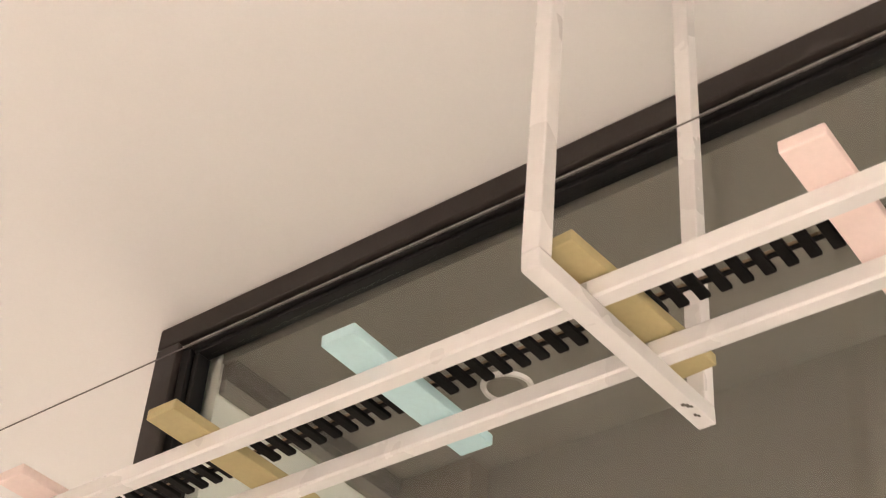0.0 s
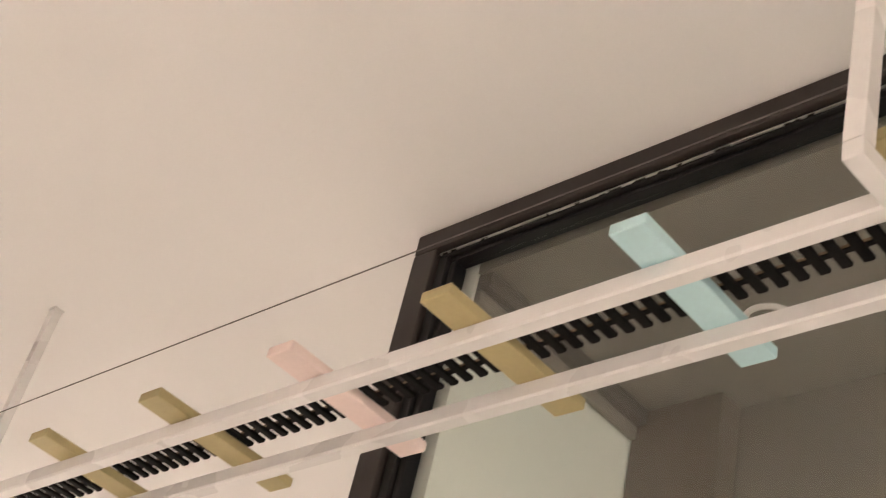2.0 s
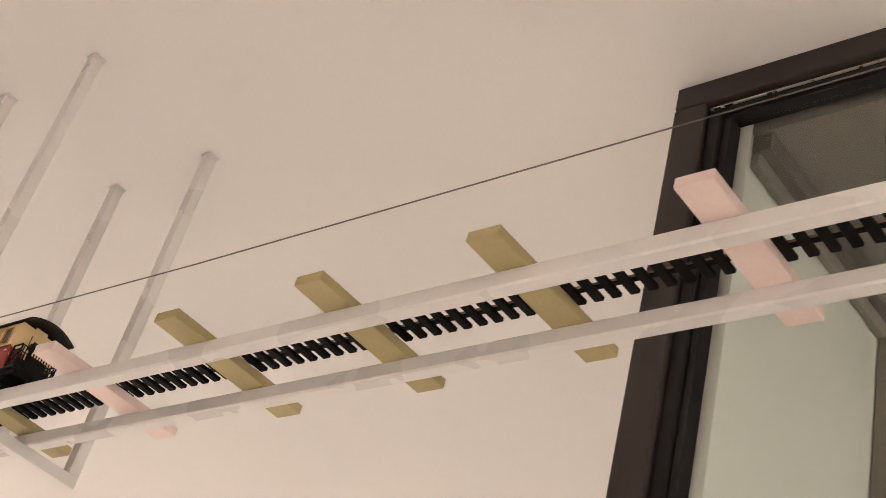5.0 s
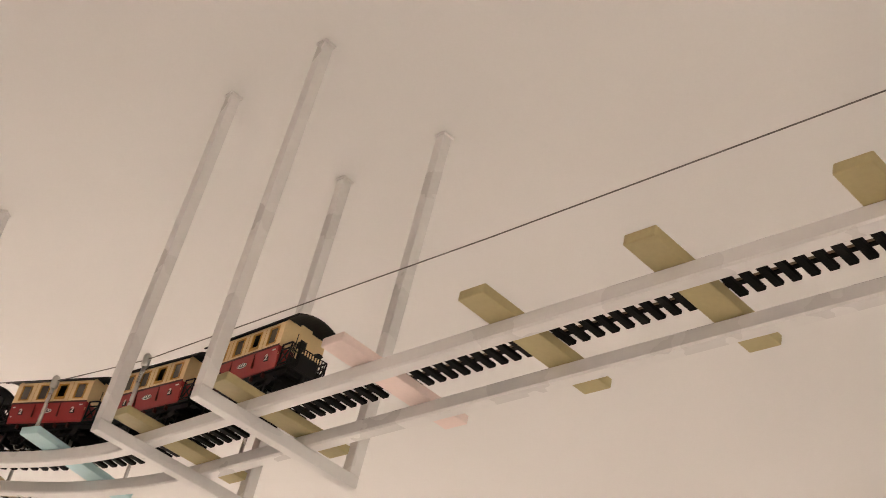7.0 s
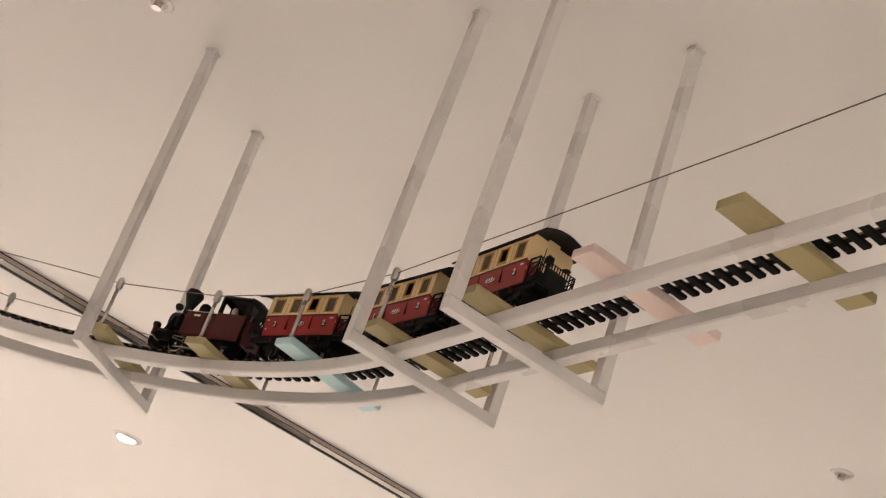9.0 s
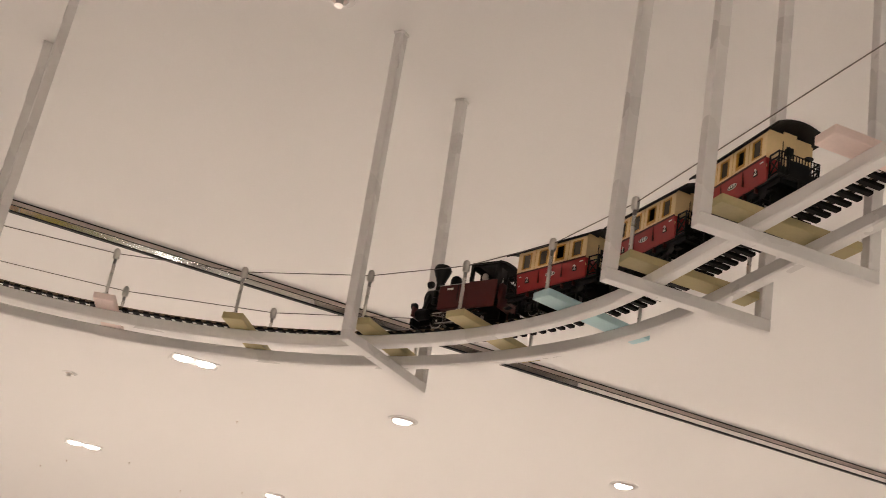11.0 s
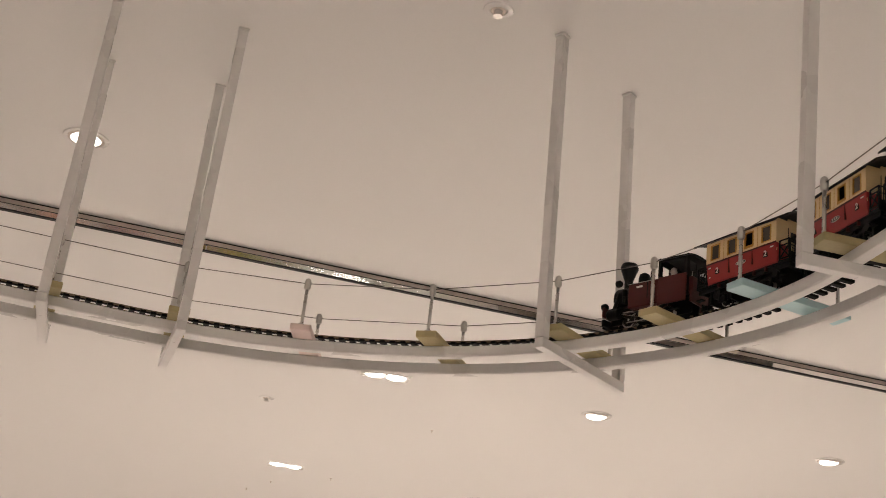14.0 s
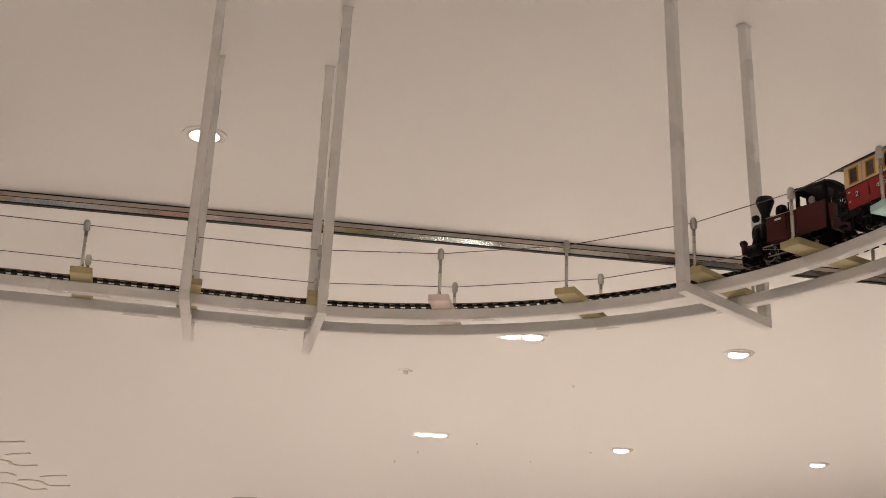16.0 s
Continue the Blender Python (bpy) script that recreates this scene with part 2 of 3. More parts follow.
# head and jamb: a wide face, two stepped beads and a pale sealing line
part("window_frame", boxed(WX0, WX1, WY - 0.01, WY + 0.07, HEAD - 0.055, HEAD, bevel=0.003), M_FRAME, window)
part("inner_bead", boxed(WX0 + 0.070, WX1, WY + 0.004, WY + 0.06, HEAD - 0.075, HEAD - 0.057, bevel=0.002), M_DARK, window)
part("inner_bead", boxed(WX0 + 0.098, WX1, WY + 0.014, WY + 0.05, HEAD - 0.088, HEAD - 0.077, bevel=0.002), M_DARK, window)
part("bead_line", boxed(WX0 + 0.072, WX1, WY - 0.001, WY + 0.0035, HEAD - 0.0705, HEAD - 0.0675), M_STEEL, window, "thin pale sealing line")
part("window_frame", boxed(WX0, WX0 + 0.067, WY - 0.01, WY + 0.07, 0.0, HEAD - 0.058, bevel=0.003), M_FRAME, window)
part("inner_bead", boxed(WX0 + 0.070, WX0 + 0.096, WY + 0.004, WY + 0.06, 0.0, HEAD - 0.078, bevel=0.002), M_DARK, window)
part("inner_bead", boxed(WX0 + 0.098, WX0 + 0.114, WY + 0.014, WY + 0.05, 0.0, HEAD - 0.091, bevel=0.002), M_DARK, window)
pane = part("pane", boxed(WX0 + 0.105, WX1, WY + 0.032, WY + 0.038, 0.0, HEAD - 0.09), M_GLASS, window, "clear greenish glass pane")
pane.visible_shadow = False
SIDE = -0.985        # face of the pale side wall
PIER_Y = 1.24        # face of the taupe pier
structure("wall_window_side", boxed(WX0 + 0.02, SIDE, WY + 0.075, BACK + 0.1, 0.0, CEIL - 0.003), M_PALE, "pale green side wall inside the window")
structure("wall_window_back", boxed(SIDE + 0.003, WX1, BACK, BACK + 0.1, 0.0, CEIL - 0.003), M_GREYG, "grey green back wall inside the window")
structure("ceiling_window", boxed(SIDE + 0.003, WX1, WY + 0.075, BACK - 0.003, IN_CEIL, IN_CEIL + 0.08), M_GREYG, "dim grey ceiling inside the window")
structure("trim_window_pier", boxed(SIDE + 0.003, -0.735, PIER_Y, BACK - 0.003, 0.0, IN_CEIL - 0.002, bevel=0.004), M_BROWN, "taupe pier in the corner inside the window")
structure("trim_window_high", boxed(SIDE + 0.003, SIDE + 0.045, WY + 0.078, PIER_Y - 0.003, IN_CEIL - 0.045, IN_CEIL - 0.002, bevel=0.003), M_TAUPE, "dark cornice strip along the side wall")
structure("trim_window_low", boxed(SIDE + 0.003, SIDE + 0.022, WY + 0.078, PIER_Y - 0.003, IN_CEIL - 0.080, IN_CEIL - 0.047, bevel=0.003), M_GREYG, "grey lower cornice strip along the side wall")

# ---- supports ----
BLOCK = 0.0174       # thickness of the cross blocks
for side in (0.0709, -0.0709):
    tube = empty("support_tube", pose(0, 0, 0), "long white enamelled square steel tube carrying the track", "support tube", "track tubes")
    joints = [-2.2, -0.288, 2.225, 2.555, 3.506, 4.620, 7.0]
    for a, b in zip(joints, joints[1:]):
        n = max(2, int((b - a) / 0.04))
        pts = [beside(a + 0.0004 + (b - a - 0.0008) * q / n, side, TOP - BLOCK - 0.0004) for q in range(n + 1)]
        part("tube_segment", sweep(pts, 0.0264, 0.0287), M_WHITE, tube)


def place(s, z):
    p, h = along(s)
    return pose(p.x, p.y, z, 0, 0, h - 180)


def make_block(mat, label):
    bm = boxed(-0.0271, 0.0271, -0.1522, 0.1522, -BLOCK, 0.0, bevel=0.002)
    ob = part("cross_block", bm, mat)
    return tagged(ob, label, "cross block", "cross blocks")


BLOCKS = {c: make_block(m, l) for c, m, l in (("o", M_OLIVE, "olive yellow painted wooden block across the white tubes"),
                                              ("p", M_PINK, "pastel pink painted wooden block across the white tubes"),
                                              ("c", M_CYAN, "pastel blue painted wooden block across the white tubes"))}
# places of the blocks along the track that differ from an even spacing
STATIONS = {-2: -0.591, 0: 0.034, 1: 0.345, 2: 0.656, 3: 0.969, 4: 1.287, 5: 1.6005, 6: 1.920, 7: 2.235, 8: 2.555,
            9: 2.889, 10: 3.195, 11: 3.506, 12: 3.894, 13: 4.268, 14: 4.620, 15: 4.957, 16: 5.2295}


def station(k):
    if k in STATIONS:
        return STATIONS[k]
    return k * S + 0.03 if k < 0 else STATIONS[16] + S * (k - 16)


COLOURS = "ooco" + "pocopooopoocooopooocoop"
first, used = -6, set()
for i, c in enumerate(COLOURS):
    k = first + i
    if k > 20:
        break
    m = place(station(k), TOP)
    if k == -1:  # this block sits askew beside the hanger
        m = place(station(k) - 0.012, TOP) @ pose(0, 0, 0, 0, 0, -4.5)
    if c in used:
        copy_thing(BLOCKS[c], m)
    else:
        BLOCKS[c].matrix_world = m
        used.add(c)

W = 0.1797           # half the distance between the posts
BAR = TOP - 0.0465
HALF = 0.0127


def hanger_frame(s, twist, lean_near=(0, 0), lean_far=(0, 0)):
    """A U frame hung from the ceiling; the leans say how far the posts' tops stand off plumb."""
    h = empty("hanger_frame", place(s, 0) @ pose(0, 0, 0, 0, 0, twist), "white square steel U frame hung from the ceiling", "hanger", "track hangers")
    part("crossbar", boxed(-HALF, HALF, -W - HALF, W + HALF, BAR - 2 * HALF, BAR, bevel=0.0018), M_WHITE, h)
    for y, (dx, dy) in ((-W, lean_near), (W, lean_far)):
        bm = boxed(-HALF, HALF, y - HALF, y + HALF, BAR + 0.0005, CEIL - 0.004, bevel=0.0018)
        for v in bm.verts:
            if v.co.z > (BAR + CEIL) / 2:
                v.co.x += dx
                v.co.y += dy
        part("post", bm, M_WHITE, h)
        part("collar", boxed(dx - HALF - 0.003, dx + HALF + 0.003, y + dy - HALF - 0.003, y + dy + HALF + 0.003, CEIL - 0.008, CEIL - 0.0005, bevel=0.002), M_WHITE, h)
    return h


hanger = hanger_frame(-0.288, -2.2, (0.045, 0.0), (0.048, -0.02))
hanger_frame(2.223, -0.6, (-0.008, 0.014), (0.0, 0.008))
hanger_frame(2.554, 0.35, (-0.004, 0.015), (-0.001, 0.005))
hanger_frame(3.506, -2.2, (-0.020, 0.002), (-0.022, -0.004))
hanger_frame(4.620, 3.7, (0.013, -0.025), (0.005, -0.022))
hanger_frame(4.957, -4.8, (0.018, 0.0), (0.010, -0.001))
hanger_frame(station(18), 0)

for x, y, w, l in ((-0.002, 0.128, 0.0050, 0.006), (0.002, 0.131, 0.0045, 0.009), (0.0055, 0.137, 0.0035, 0.005), (0.000, 0.156, 0.0035, 0.006), (0.003, 0.160, 0.0030, 0.005), (0.004, 0.190, 0.0030, 0.004)):
    part("paint_chip", boxed(x, x + w, y, y + l, BAR - 2 * HALF - 0.0007, BAR - 2 * HALF + 0.0002, bevel=0.0003), M_TAUPE, hanger, "dark chip in the paint")

# wire posts on the blocks and the two wires
post = empty("wire_post", pose(0, 0, 0), "slim steel post with rounded cap standing on a block", "wire post", "wire posts")
part("rod", rod(bmesh.new(), (0, 0, 0), (0, 0, 0.104), 0.0043), M_STEEL, post, smooth=True)
part("cap", turned([(0.0060, 0.098), (0.0086, 0.102), (0.0086, 0.120), (0.0068, 0.126), (0.003, 0.129)], 14), M_STEEL, post, "rounded grey cap", smooth=True)
part("foot", turned([(0.009, 0.0), (0.009, 0.003), (0.005, 0.005)], 14), M_STEEL, post)
n = 0
for k in range(8, 21):
    for side in (0.138, -0.138):
        p = beside(station(k), side, TOP + 0.0005)
        m = pose(p.x, p.y, p.z)
        if n == 0:
            post.matrix_world = m
        else:
            copy_thing(post, m)
        n += 1
for side in (0.138, -0.138):
    stops = [beside(station(k), side, TOP + 0.115) for k in range(8, 21)]
    if side > 0:
        stops = [beside(-2.2, side, TOP + 0.101), beside(0.8, side, TOP + 0.101), beside(1.6, side, TOP + 0.101)] + stops
    tagged(part("guard_wire", sweep([q + Vector((0, 0, 0.0015)) for q in stops], 0.0018, 0.0018), M_CABLE), "thin taut steel wire running along the track", "wire", "guard wires")

# ---- downlights ----

def downlight(x, y, z, r=0.07, power=1.0, spread=100, tilt=0.0):
    d = empty("downlight", pose(x, y, z), "round recessed ceiling downlight, lit; the unseen ones are added", "downlight", "downlights")
    bm = turned([(r * 0.80, -0.0015), (r * 0.84, -0.005), (r, -0.004), (r * 1.02, -0.0005)], 28)
    part("trim_ring", bm, M_WHITE, d, smooth=False)
    part("reflector", turned([(r * 0.80, -0.0016), (r * 0.795, -0.0046), (r * 0.74, -0.0040)], 28), M_BAND, d, "dull reflector rim")
    part("bezel", turned([(r * 0.735, -0.0036), (r * 0.70, -0.0050)], 28), M_BEZEL, d, "grey swivel plate")
    swivel = Matrix.Translation((0, 0, -0.0035)) @ pose(0, 0, 0, 0, -tilt, 0)
    part("lens", turned([(r * 0.66, -0.0022), (r * 0.60, -0.0042)], 28, swivel), M_LIT, d, "bright warm white lens")
    la = bpy.data.lights.new("downlight_lamp", "AREA")
    la.shape, la.size, la.energy, la.color = "DISK", r * 1.5, LAMP * power, (1.0, 0.880, 0.806)
    la.spread = radians(spread)
    lo = new("downlight_lamp", la)
    lo.matrix_world = pose(x, y, z - 0.014)
    return d


LAMP = 52.0
# power of the added fill batten inside the window
BATTEN = 3.9
for x, y, z, p in ((-6.562, 0.964, FAR_CEIL, 1.0), (-6.633, 2.264, FAR_CEIL, 1.0), (-8.933, 0.993, FAR_CEIL, 1.0), (-8.998, 2.341, FAR_CEIL, 1.0), (-4.606, -1.548, CEIL, 0.4)):
    downlight(x, y, z, 0.075, p, tilt=0 if z == CEIL else 9)
# unseen downlights, added on the camera's side to light the near room
for x, p in ((1.3, 2.2), (3.6, 1.5), (6.0, 1.0)):
    for y in (-2.4, -4.8):
        downlight(x, y, CEIL, 0.075, p)
# three more added ones, to brighten the ceiling beyond the window
for x, y, p in ((-2.4, 4.2, 1.5), (-4.2, 6.5, 1.6), (0.5, 4.2, 0.9)):
    downlight(x, y, CEIL, 0.075, p)
# batten added out of view as fill light for the walls behind the glass
batten = empty("light_batten", pose(2.9, 1.12, 0), "upright white batten added out of view to light the window's inside", "light batten")
part("housing", boxed(0.012, 0.06, -0.06, 0.06, 0.0, 3.1, bevel=0.004), M_WHITE, batten)
part("diffuser", boxed(0.002, 0.0115, -0.05, 0.05, 0.25, 3.05), M_LIT, batten, "glowing diffuser of the added batten")
la = bpy.data.lights.new("batten_fill", "AREA")
la.shape, la.size, la.size_y, la.energy, la.color = "RECTANGLE", 2.8, 0.1, BATTEN, (1.0, 0.97, 0.86)
la.spread = radians(46)
new("batten_fill", la).matrix_world = pose(2.89, 1.12, 1.65, 0, 90, 0)
# added downlights kept out of view, filling the dark far ceiling
for x, y in ((-9.2, -5.5), (-12.4, -6.0), (-14.2, -2.8), (-14.2, 0.6)):
    downlight(x, y, FAR_CEIL, 0.075, 2.0)


def twin_light(x, y, z):
    d = empty("twin_spotlight", pose(x, y, z), "rectangular recessed twin ceiling spotlight, lit", "spotlight", "twin spotlights")
    bm = bmesh.new()
    for a in ((-0.055, 0.055, -0.115, -0.108), (-0.055, 0.055, 0.108, 0.115), (-0.055, -0.048, -0.108, 0.108), (0.048, 0.055, -0.108, 0.108)):
        box(bm, *a, -0.004, -0.0005)
    part("frame", bm, M_WHITE, d)
    for y0 in (-0.052, 0.052):
        part("lens", turned([(0.046, -0.003), (0.042, -0.006)], 24, Matrix.Translation((0, y0, 0))), M_LIT, d, "bright warm white lens")
    la = bpy.data.lights.new("twin_lamp", "AREA")
    la.shape, la.size, la.size_y, la.energy, la.color = "RECTANGLE", 0.09, 0.2, LAMP, (1.0, 0.880, 0.806)
    la.spread = radians(100)
    new("twin_lamp", la).matrix_world = pose(x, y, z - 0.012)


twin_light(-8.848, -0.26, FAR_CEIL)
twin_light(-6.54, -0.11, FAR_CEIL)


def sprinkler(x, y, z):
    d = empty("sprinkler", pose(x, y, z), "small recessed fire sprinkler with white ring on the ceiling", "sprinkler", "sprinklers")
    part("ring", turned([(0.022, -0.0012), (0.024, -0.0035), (0.038, -0.003), (0.040, -0.0005)], 28), M_WHITE, d)
    part("cup", turned([(0.0205, -0.0040), (0.017, -0.0048)], 20), M_BAND, d, "dull recess")
    part("nozzle", turned([(0.011, -0.005), (0.009, -0.016), (0.013, -0.017), (0.013, -0.020)], 16), M_STEEL, d, "steel nozzle")


for x, y, z in ((-3.283, -0.516, CEIL), (-7.313, -0.582, FAR_CEIL), (-3.29, 2.193, CEIL), (-7.913, 2.442, FAR_CEIL)):
    sprinkler(x, y, z)

lamp = empty("round_ceiling_lamp", pose(-0.503, 1.05, IN_CEIL), "round unlit ceiling lamp with white ring inside the window", "ceiling lamp")
part("ring", turned([(0.046, -0.002), (0.049, -0.009), (0.056, -0.009), (0.060, -0.0005)], 32), M_WHITE, lamp)
part("diffuser", turned([(0.0455, -0.003), (0.036, -0.006)], 28), M_GREYG, lamp, "dull grey diffuser, unlit")
# ---- railway track ----
track = empty("railway_track", pose(0, 0, 0), "model railway track, dark brown sleepers with two brass rails", "track")
for side in (0.0225, -0.0225):
    part("rail", sweep(track_line(side, TOP + 0.0165), 0.0032, 0.0085), M_RAIL, track, "tarnished brass rail")
for side in (0.0225, -0.0225):
    part("rail_foot", sweep(track_line(side, TOP + 0.0095), 0.0085, 0.0022), M_SLEEPER, track)
sleeper_mesh = None
s = -1.55
while s < 6.6:
    m = place(s, TOP)
    if sleeper_mesh is None:
        ob = part("sleeper", boxed(-0.0074, 0.0074, -0.0445, 0.0445, 0.0006, 0.0075, bevel=0.0012), M_SLEEPER, track)
        sleeper_mesh = ob.data
    else:
        ob = new("sleeper", sleeper_mesh)
        ob.parent = track
    ob.matrix_world = m
    s += 0.0286


# ---- train ----
def arch(x0, x1, half, z0, rise, thick, n=12):
    """A curved roof sheet along x."""
    bm = bmesh.new()
    rows = []
    for x in (x0, x1):
        up = [bm.verts.new((x, half * (2 * i / n - 1), z0 + rise * (1 - (2 * i / n - 1) ** 2) + thick)) for i in range(n + 1)]
        dn = [bm.verts.new((x, half * (2 * i / n - 1), z0 + rise * (1 - (2 * i / n - 1) ** 2))) for i in range(n + 1)]
        rows.append(up + dn[::-1])
    k = len(rows[0])
    for i in range(k):
        bm.faces.new((rows[0][i], rows[0][(i + 1) % k], rows[1][(i + 1) % k], rows[1][i]))
    for i in range(n):
        for r in rows:
            bm.faces.new((r[i], r[i + 1], r[k - 2 - i], r[k - 1 - i]))
    bmesh.ops.recalc_face_normals(bm, faces=bm.faces)
    return bm


def wedge(x0, x1, yb, yt, z0, z1):
    """A box along x that is yb half-wide below and yt half-wide above."""
    bm = bmesh.new()
    box(bm, x0, x1, -1, 1, z0, z1)
    for v in bm.verts:
        v.co.y *= yt if v.co.z > (z0 + z1) / 2 else yb
    bmesh.ops.bevel(bm, geom=list(bm.edges), offset=0.0015, segments=2, affect="EDGES")
    return bm


def wheel(parent, x, y, r, spokes=0):
    sgn = 1 if y > 0 else -1
    m = Matrix.Translation((x, y, r)) @ pose(0, 0, 0, -90 * sgn, 0, 0)
    if spokes:
        w = part("wheel", turned([(r * 0.74, -0.002), (r * 0.74, 0.0005)], 28, m), M_INK, parent)
    else:
        w = part("wheel", turned([(r * 0.84, -0.003), (r * 0.84, 0.0005), (r * 0.35, 0.0015), (r * 0.3, 0.003)], 24, m), M_INK, parent)
    bm = bmesh.new()
    ring = turned([(r * 1.1, -0.0055), (r * 1.1, -0.0035), (r, -0.003), (r, 0.002), (r * 0.86, 0.002), (r * 0.85, -0.002)], 28, m)
    part("rim", ring, M_WHEEL, w, "bright nickel rim", smooth=False)
    if spokes:
        for i in range(spokes):
            a = 2 * math.pi * i / spokes
            rod(bm, (x, y + sgn * 0.0015, r), (x + r * 0.85 * math.cos(a), y + sgn * 0.0015, r + r * 0.85 * math.sin(a)), 0.0011, n=6)
        part("spokes", bm, M_INK, w)
    else:
        bm.free()
    return w


def lettering(text, size, m, parent):
    cu = bpy.data.curves.new("numeral", "FONT")
    cu.body, cu.size, cu.align_x, cu.align_y, cu.extrude = text, size, "CENTER", "CENTER", 0.0002
    cu.offset = size * 0.02
    tmp = new("numeral", cu)
    me = bpy.data.meshes.new_from_object(tmp.evaluated_get(bpy.context.evaluated_depsgraph_get()))
    bpy.data.objects.remove(tmp)
    me.materials.clear()
    me.materials.append(M_TEXT)
    ob = new("numeral", me)
    ob.parent = parent
    ob.matrix_local = m
    return ob


FACE = Matrix(((-1, 0, 0, 0), (0, 0, 1, 0), (0, 1, 0, 0), (0, 0, 0, 1)))


def coach(s, left, right, label):
    p, h = along(s)
    c = empty("passenger_coach", pose(p.x, p.y, TOP + 0.0167, 0, 0, h) @ Matrix.Diagonal((1.05, 1.0, 1.0, 1.0)), label, "coach", "coaches of the train")
    L, Z0, Z1, Z2 = 0.105, 0.056, 0.104, 0.156
    part("lower_body", wedge(-L, L, 0.0435, 0.0505, Z0, Z1), M_RED, c, "crimson lower side panels")
    # cream upper body with four window openings a side
    bm = bmesh.new()
    wins = [(-0.0765 + 0.051 * i) for i in range(4)]
    hw = 0.0130
    for sg in (1, -1):
        y0, y1 = sorted((sg * 0.0470, sg * 0.0505))
        box(bm, -L, L, y0, y1, Z1 + 0.0004, Z1 + 0.008)
        box(bm, -L, L, y0, y1, Z2 - 0.008, Z2)
        edges = [-L] + [e for w in wins for e in (w - hw, w + hw)] + [L]
        for a, b in zip(edges[::2], edges[1::2]):
            box(bm, a, b, y0, y1, Z1 + 0.008, Z2 - 0.008)
    for sg in (1, -1):
        x0, x1 = sorted((sg * (L - 0.0035), sg * (L - 0.0002)))
        for y0, y1 in ((-0.047, -0.014), (0.014, 0.047)):
            box(bm, x0, x1, y0, y1, Z1 - 0.02, Z2 + 0.006)
        box(bm, x0, x1, -0.014, 0.014, Z2 - 0.012, Z2 + 0.012)
    part("upper_body", bm, M_CREAM, c, "cream upper body")
    for sg in (1, -1):
        x0, x1 = sorted((sg * (L - 0.003), sg * (L + 0.0012)))
        d = part("end_door", boxed(x0, x1, -0.0135, 0.0135, Z0 + 0.004, Z2 - 0.0125, bevel=0.0008), M_CREAM, c)
        part("pane", boxed(min(x1, sg * (L + 0.0008)) if sg > 0 else x0 - 0.0004, x1 + 0.0004 if sg > 0 else sg * (L + 0.0008), -0.008, 0.008, Z1 + 0.012, Z2 - 0.018), M_PANE, d)
        part("handle", rod(bmesh.new(), (sg * (L + 0.004), 0.018, Z1 - 0.01), (sg * (L + 0.004), 0.018, Z2 - 0.012), 0.0009, n=6), M_INK, c)
    for sg in (1, -1):
        for i, w in enumerate(wins):
            open_one = (sg > 0 and i == 1)
            bm = bmesh.new()
            ya, yb = sorted((sg * 0.0478, sg * 0.0517))
            f = 0.0020
            za, zb = Z1 + 0.0068, Z2 - 0.0068
            box(bm, w - hw - 0.001, w - hw + f, ya, yb, za, zb)
            box(bm, w + hw - f, w + hw + 0.001, ya, yb, za, zb)
            box(bm, w - hw + f, w + hw - f, ya, yb, zb - f, zb)
            box(bm, w - hw + f, w + hw - f, ya, yb, za, za + f + (0.004 if open_one else 0))
            fr = part("window", bm, M_OCHRE, c, "ochre window frame, lowered pane" if open_one else "ochre window frame")
            if not open_one:
                ya, yb = sorted((sg * 0.0482, sg * 0.0492))
                part("pane", boxed(w - hw + f, w + hw - f, ya, yb, za + f, zb - f), M_PANE, fr, "smoky grey pane")
    for i in range(3):
        x = -0.051 + 0.051 * i
        part("board_line", boxed(x - 0.0005, x + 0.0005, 0.0503, 0.0508, Z1 + 0.002, Z2 - 0.002), M_OCHRE, c)
    part("underfloor", boxed(-L - 0.002, L + 0.002, -0.0432, 0.0432, Z0 - 0.0035, Z0 - 0.0006), M_INK, c)
    # black sheet along the middle, the shade inside the coach put in as colour
    part("interior", boxed(-L + 0.005, L - 0.005, -0.006, 0.006, Z1 - 0.01, Z2), M_INK, c, "black sheet standing for the shaded inside")
    roof = part("roof", arch(-0.1425, 0.1425, 0.0555, Z2 + 0.0005, 0.016, 0.003), M_ROOF, c, "charcoal arched roof overhanging both platforms")
    part("roof_edge", boxed(-0.1425, 0.1425, 0.0540, 0.0562, Z2 - 0.0006, Z2 + 0.0022), M_ROOF, roof)
    part("roof_edge", boxed(-0.1425, 0.1425, -0.0562, -0.0540, Z2 - 0.0006, Z2 + 0.0022), M_ROOF, roof)
    for sg in (1, -1):
        x0, x1 = sorted((sg * L, sg * 0.139))
        part("platform", boxed(x0, x1, -0.045, 0.045, Z0 - 0.004, Z0 + 0.002, bevel=0.001), M_INK, c)
        # balcony railing: side gates with crossed braces, end rail with bars
        bm = bmesh.new()
        xa, xb = sg * (L + 0.004), sg * 0.136
        top = Z1 + 0.0005
        for y in (0.0435, -0.0435):
            for x in (xa, xb):
                rod(bm, (x, y, Z0), (x, y, top), 0.0020, n=6)
            for z in (top, Z0 + 0.006, Z1 - 0.011):
                rod(bm, (xa, y, z), (xb, y, z), 0.0018, n=6)
            rod(bm, (xa, y, Z0 + 0.006), (xb, y, Z1 - 0.011), 0.0016, n=6)
            rod(bm, (xa, y, Z1 - 0.011), (xb, y, Z0 + 0.006), 0.0016, n=6)
        for z in (top, Z0 + 0.008, Z1 - 0.014):
            rod(bm, (xb, -0.0435, z), (xb, 0.0435, z), 0.0013, n=6)
